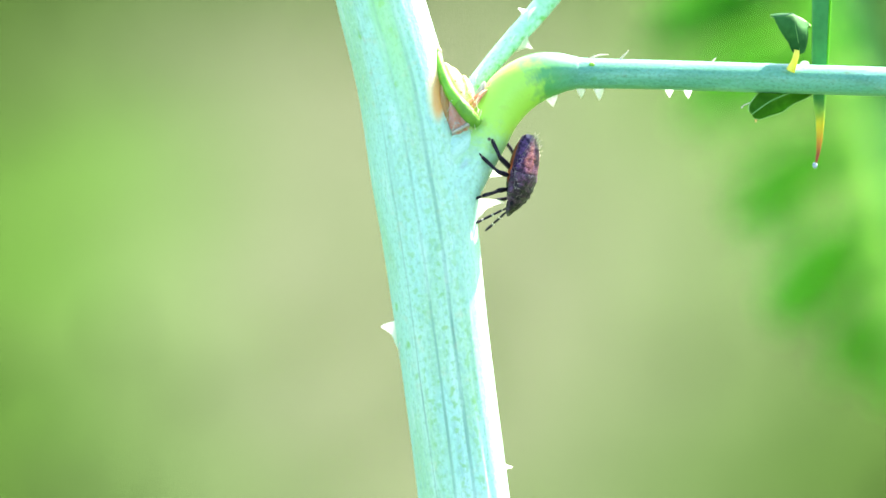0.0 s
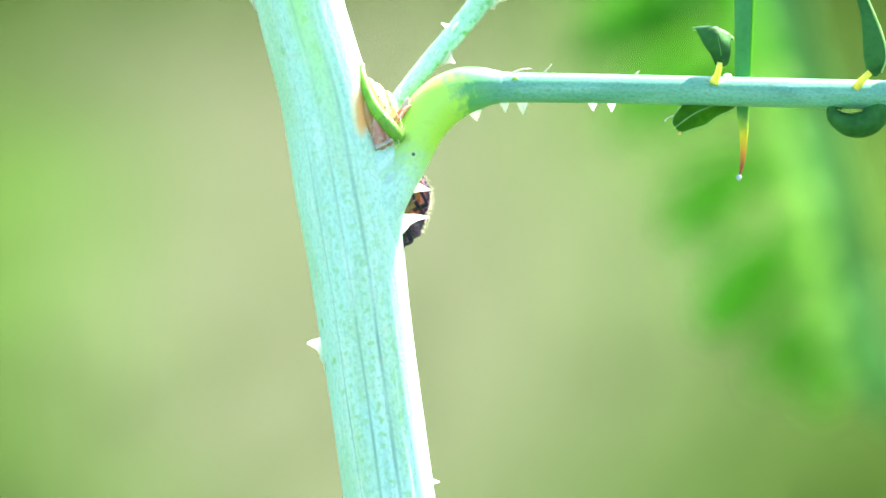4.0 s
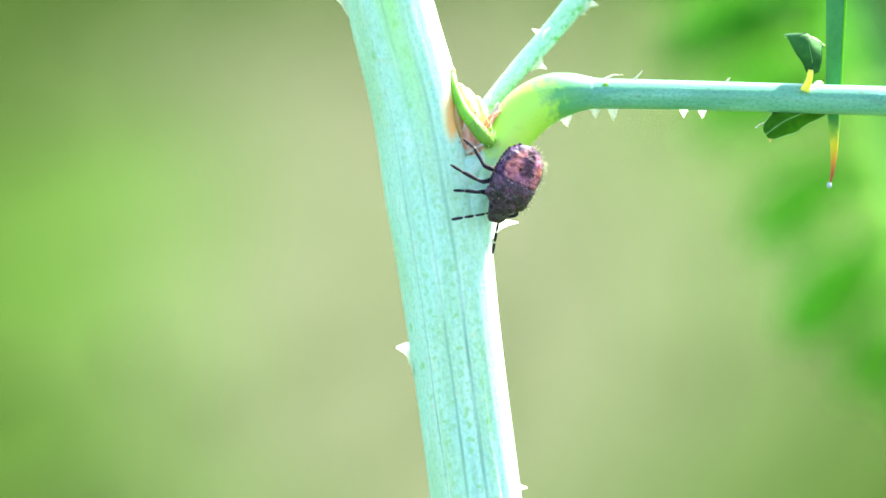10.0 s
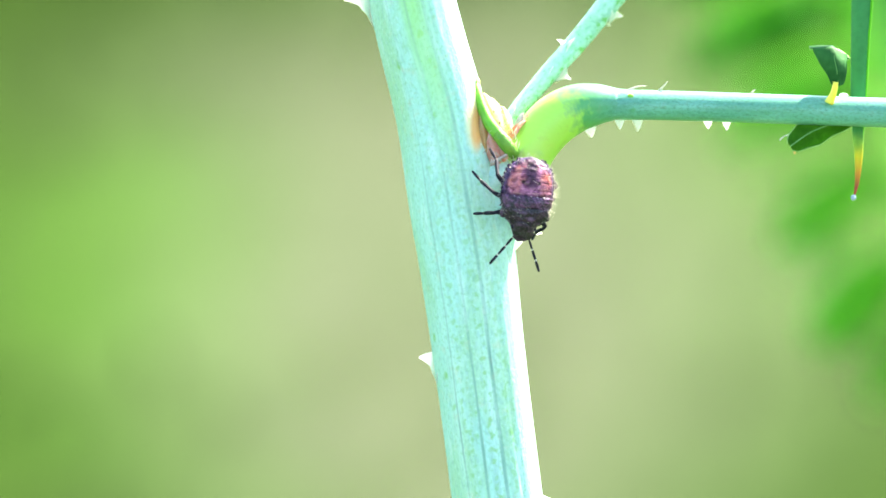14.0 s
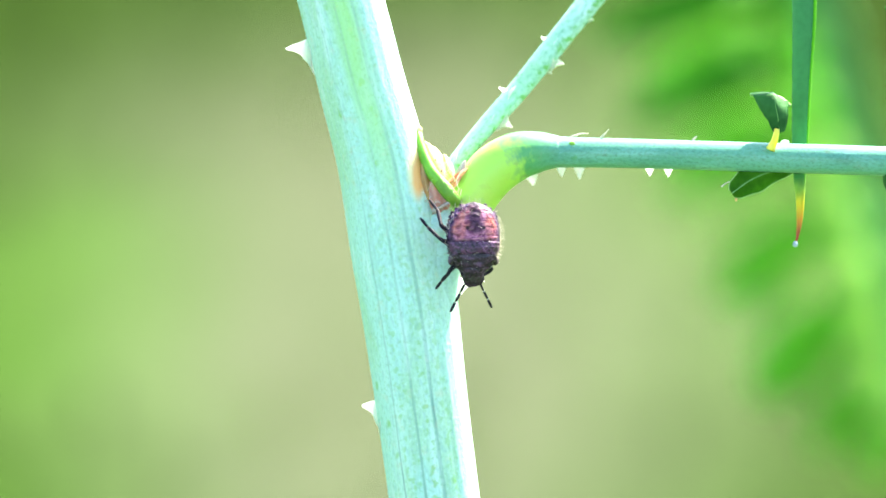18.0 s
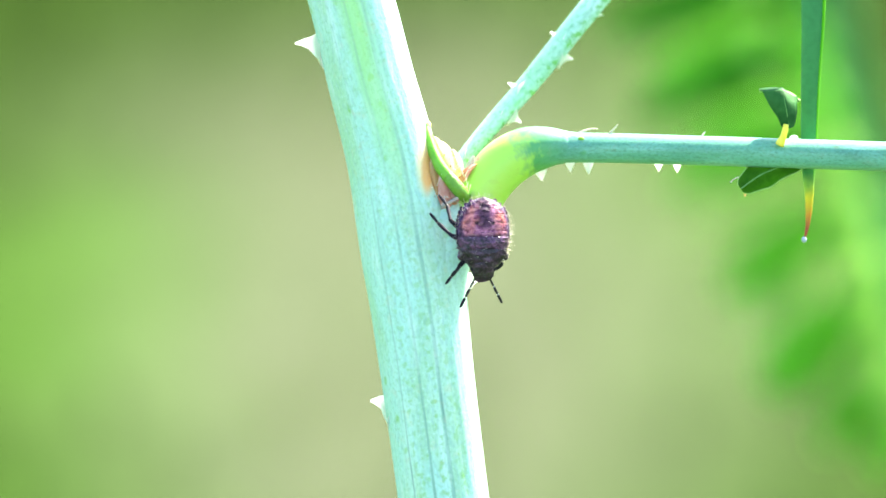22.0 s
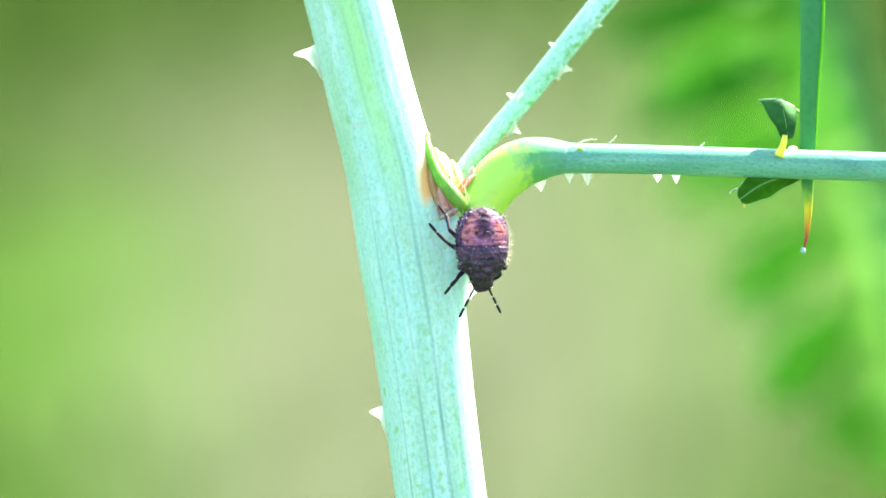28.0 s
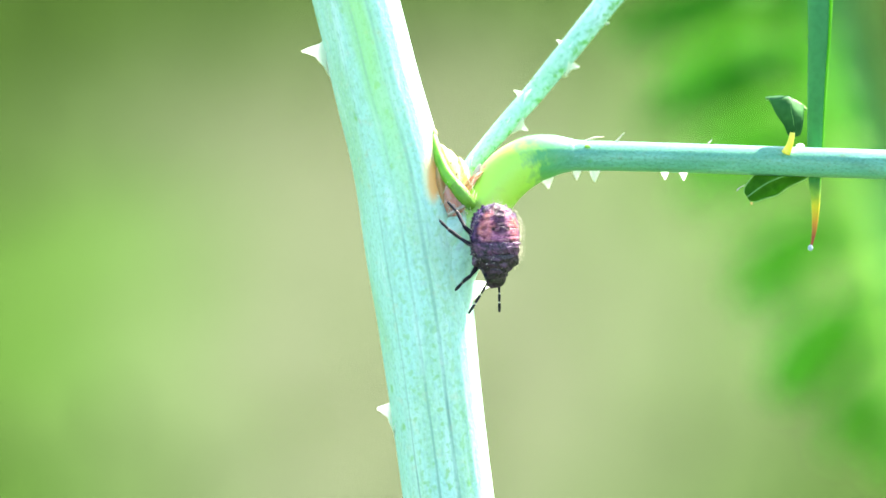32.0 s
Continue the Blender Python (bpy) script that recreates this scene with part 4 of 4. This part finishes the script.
# ---- the tiny hopper that runs up the stem ----
hopper = tagged(new("tiny_hopper"), "tiny yellow leafhopper with dark-striped folded wings", "insect")
part("abdomen", blob((0.17 * MM, 0.55 * MM, 0.16 * MM), 16, 10, at=pose(0, -0.1 * MM, 0.17 * MM)), PETIOLE, hopper)
hood = part("head", blob((0.19 * MM, 0.17 * MM, 0.15 * MM), 14, 8, at=pose(0, 0.5 * MM, 0.17 * MM)), SCALE_Y, hopper, "pale yellow head")
for s in (-1, 1):
    part("eye", blob((0.05 * MM, 0.06 * MM, 0.05 * MM), 8, 6, at=pose(0.15 * MM * s, 0.55 * MM, 0.21 * MM)), LEG, hood)
    part("wing", blob((0.13 * MM, 0.62 * MM, 0.12 * MM), 14, 8, at=pose(0.10 * MM * s, -0.28 * MM, 0.23 * MM, 0, 0, 5 * s)), HAIR, hopper, "pale folded wing")
    part("wing_stripe", blob((0.08 * MM, 0.48 * MM, 0.07 * MM), 10, 6, at=pose(0.11 * MM * s, -0.45 * MM, 0.31 * MM, 0, 0, 5 * s)), MAUVE, hopper, "dark purple wing stripe")
    for y in (0.3, 0.0, -0.3):
        part("leg", sweep([(Vector((0.12 * s, y, 0.14)) * MM, 0.025 * MM), (Vector((0.30 * s, y + 0.06, 0.16)) * MM, 0.022 * MM), (Vector((0.40 * s, y, 0.0)) * MM, 0.015 * MM)], 3, 6), SCALE_Y, hopper)

# ---- grass on the meadow, and weeds added over the vignette patches ----
def in_dark_patch(x, y):
    near = any(((x - cx) / rx) ** 2 + ((y - cy) / ry) ** 2 < 0.7 for cx, cy, rx, ry, _ in VIGNETTE_DARK)
    return near or (Vector((x, y - 3.7)).length > 1.6 and noise.noise(Vector((x * 0.6, y * 0.6, 5))) > 0.12)


def blades(count, x0, x1, y0, y1, low, high, wide, keep):
    bm = bmesh.new()
    for k in range(count):
        x, y = random.uniform(x0, x1), random.uniform(y0, y1)
        if not keep(x, y):
            continue
        h, w, a = random.uniform(low, high), random.uniform(0.4, 1.0) * wide, random.uniform(0, 6.28)
        lean = Vector((math.cos(a), math.sin(a), 0)) * h * random.uniform(0.1, 0.8)
        s = Vector((-math.sin(a), math.cos(a), 0)) * w
        p = Vector((x, y, -0.004))
        v = [bm.verts.new(q) for q in (p - s * 0.5, p + s * 0.5, p + lean * 0.4 + s + Vector((0, 0, h * 0.6)), p + lean * 0.4 - s + Vector((0, 0, h * 0.6)), p + lean + Vector((0, 0, h)))]
        bm.faces.new(v[:4])
        bm.faces.new((v[3], v[2], v[4]))
    return bm


def grassy(x, y):
    return not in_dark_patch(x, y) and noise.noise(Vector((x * 2.2, y * 0.9, 0))) > -0.12


tagged(part("grass", blades(15000, -3.5, 3.5, 0.6, 8.0, 0.02, 0.07, 0.004, grassy), GRASS, None), "short meadow grass on dry soil", "grass", kind="stuff")
# dark blades added so the ground dims towards the view's edges
tagged(part("weeds", blades(9000, -3.5, 3.5, 0.6, 8.0, 0.015, 0.05, 0.008, in_dark_patch), VIGNETTE_WEED, None), "low dark olive weeds added to darken the ground at the view's edges", "weeds", kind="stuff")


# ---- what moves ----
def clinging(x, z, y, az, tilt):
    """A bug pose: its place on the plan, how far its back is turned to the sun's side, how far its head leans."""
    b = Matrix(((-1, 0, 0, 0), (0, 0, -1, 0), (0, -1, 0, 0), (0, 0, 0, 1)))
    return M @ Matrix.Translation(pt(x, z, y)) @ pose(0, 0, 0, 0, tilt, 0) @ pose(0, 0, 0, 0, 0, az) @ b


def perched(x, z, way, lift=0.0):
    """A pose on the lower stem's skin: its plan place, heading in degrees from the plan's x, and height over the skin."""
    axis, r = 735 + (z - 585) * 0.1348, 82.5
    side = max(-1.0, min(1.0, (x - axis) / r))
    out = Vector((side, -math.sqrt(1 - side * side), 0))
    f = Vector((math.cos(radians(way)), 0, math.sin(radians(way))))
    f = (f - out * f.dot(out)).normalized()
    m = Matrix((f.cross(out), f, out)).transposed().to_4x4()
    return M @ Matrix.Translation(pt(axis + out.x * (r + lift), z, out.y * (r + lift))) @ m


def motions():
    bug_rows = [
        (0.0, 887, 445, -8, 74, 13), (0.5, 895, 458, 0, 80, 12), (1.0, 880, 467, 15, 97, 11), (1.5, 860, 483, 35, 112, 13), (2.0, 850, 497, 50, 122, 13),
        (2.5, 839, 490, 66, 133, 14), (3.0, 821, 480, 84, 142, 14), (3.5, 818, 486, 88, 146, 14), (4.5, 816, 485, 90, 147, 14), (5.5, 820, 482, 86, 143, 14), (6.0, 824, 476, 82, 139, 15),
        (6.5, 833, 477, 72, 131, 18), (7.0, 842, 475, 64, 127, 18), (7.5, 854, 464, 54, 121, 19), (8.0, 862, 452, 46, 117, 19), (8.5, 880, 440, 14, 98, 13),
        (9.0, 887, 432, -8, 77, 7), (9.3, 883, 428, -24, 70, 10), (9.6, 876, 424, -58, 56, 14), (9.9, 856, 423, -86, 38, 25), (10.2, 839, 430, -104, 24, 26),
        (10.5, 823, 438, -118, 14, 25), (11.0, 804, 460, -130, 8, 25), (12.0, 784, 466, -134, 4, 27), (13.0, 797, 458, -132, 5, 28), (13.6, 824, 433, -122, 10, 14),
        (14.0, 833, 433, -116, 12, 6), (14.5, 839, 426, -114, 12, 0), (17.0, 841, 428, -114, 10, 0), (20.0, 842, 429, -114, 8, 0), (25.5, 843, 428, -114, 9, 0),
        (29.0, 843, 427, -114, 10, 0), (30.5, 846, 426, -112, 14, 0), (32.0, 852, 425, -108, 24, -1)]
    walk(bug, [(r[0], clinging(*r[1:])) for r in bug_rows])
    # legs swing while it walks, and rest when it sits: seconds, fold of the two sides under the body, then the swing of fore, mid and hind leg on each side
    gait = [(0.0, 42, 42, (10, -8, -6), (-20, 15, 8))]
    for k, t in enumerate((0.4, 0.8, 1.2, 1.6, 2.0, 2.4, 3.0, 6.2, 6.6, 7.2, 7.7, 8.2, 8.6)):
        a, b = (11, -9) if k % 2 else (-9, 11)
        gait.append((t, 42, 42, (a, b, a), (b, a, b)))
    gait += [(9.0, 42, 42, (12, -10, -4), (-20, 20, 4)), (9.5, 32, 30, (6, -10, 0), (-20, 32, 16)), (10.0, 30, 8, (0, 0, 0), (-18, 46, 32)), (10.5, 30, 6, (10, 0, 10), (-12, 10, 4)),
             (11.0, 20, 4, (30, -22, 20), (-8, -12, -4)), (11.5, 12, 4, (34, -24, 20), (-5, -20, -6)), (12.0, 8, 4, (34, -26, 24), (-5, -22, 0)), (12.6, 10, 4, (34, -24, 26), (-2, -25, -4)),
             (13.0, 20, 4, (34, -20, 24), (-8, -30, -8)), (13.6, 30, 4, (20, 0, 10), (-24, -12, -10)), (14.0, 50, 3, (0, 0, 0), (-37, 2, -14)), (14.5, 74, 2, (0, 0, 0), (-8, 0, -12)),
             (17.0, 74, 2, (0, 0, 0), (11, -5, -10)), (32.0, 74, 2, (0, 0, 0), (11, -5, -10))]
    for i, leg in enumerate(legs):
        home, s = Matrix.Translation(leg.location), -1 if i < 3 else 1
        walk(leg, [(t, home @ pose(0, 0, 0, 0, s * (left if s > 0 else right), (swings if s > 0 else others)[i % 3])) for t, right, left, others, swings in gait])
    # feelers: seconds, then nod and swing of each
    nods = [(0.0, (-28, 0), (-34, 0)), (1.0, (0, 8), (-34, -8)), (2.0, (12, -4), (14, 4)), (3.0, (0, -6), (0, 6)), (7.0, (-42, 0), (-42, 0)), (8.0, (14, 6), (14, -6)), (8.6, (0, 4), (-8, -4)), (9.0, (-14, 0), (-34, 0)),
            (9.5, (-4, 0), (-10, -14)), (10.0, (0, 0), (0, -28)), (10.5, (0, 0), (0, -12)), (12.0, (0, 0), (0, 0)), (12.5, (0, 0), (0, -30)), (13.0, (0, -13), (0, -15)), (13.4, (0, -8), (0, -4)),
            (14.0, (0, 0), (0, -7)), (14.5, (0, 18), (0, 14)), (17.0, (-26, 0), (-20, 8)), (30.0, (-26, 0), (-20, 8)), (32.0, (-26, -14), (-20, 8))]
    for i, (feeler, base) in enumerate(feelers):
        walk(feeler, [(r[0], Matrix.Translation(base) @ pose(0, 0, 0, r[1 + i][0], 0, r[1 + i][1])) for r in nods])
    up = Matrix(((1, 0, 0, 0), (0, 0, -1, 0), (0, 1, 0, 0), (0, 0, 0, 1)))
    walk(fly, [(t, M @ Matrix.Translation(pt(x, z, y)) @ pose(0, 0, 0, 0, 14, 0) @ up) for t, x, z, y in (
        (0.0, 9000, 1800, -300), (5.7, 2900, 860, 800), (5.9, 1850, 543, 800), (6.0, 1323, 373, 800), (6.1, 796, 222, 800), (6.3, -270, -120, 800), (7.0, -3500, -900, 300), (32.0, -9000, -3000, 600))])
    walk(hopper, [(t, perched(x, z, way, up)) for t, x, z, way, up in (
        (0.0, 888, 1080, 115, 0), (22.7, 862, 960, 112, 0), (23.1, 831, 877, 110, 0), (23.2, 828, 852, 110, 0), (23.3, 820, 828, 112, 0), (23.4, 812, 808, 115, 0), (23.5, 806, 780, 125, 0),
        (23.6, 797, 770, 130, 0), (23.8, 790, 767, 135, 0), (24.0, 785, 766, 160, 0), (24.1, 785, 766, 170, 0), (24.3, 787, 766, 205, 0), (24.6, 773, 776, 235, 0), (24.8, 773, 778, 245, 0),
        (24.85, 776, 770, 235, 20))] + [
        (t, M @ Matrix.Translation(pt(x, z, y)) @ pose(0, 0, 0, 90, 0, turn)) for t, x, z, y, turn in (
        (24.92, 890, 590, -30, 40), (25.0, 800, 600, 150, 70), (25.3, 800, 640, 92, 60), (25.5, 832, 660, 6, 60), (26.5, 806, 640, 64, 85), (27.2, 780, 612, 78, 110), (32.0, 780, 610, 78, 110))])
    sway = ((0.0, -8, 6), (1.0, 0, 0), (3.0, 2, 0), (5.5, -50, 36), (6.0, -110, 74), (6.5, -50, 40), (7.0, -10, 10), (9.0, -10, 6), (13.0, 0, -10), (20.0, 0, 0), (32.0, 0, -6))
    walk(frond, [(t, TO_SHRUB @ Matrix.Translation(HANG + Vector((x * U * K, 0, -z * U * K)))) for t, x, z in sway])


motions()
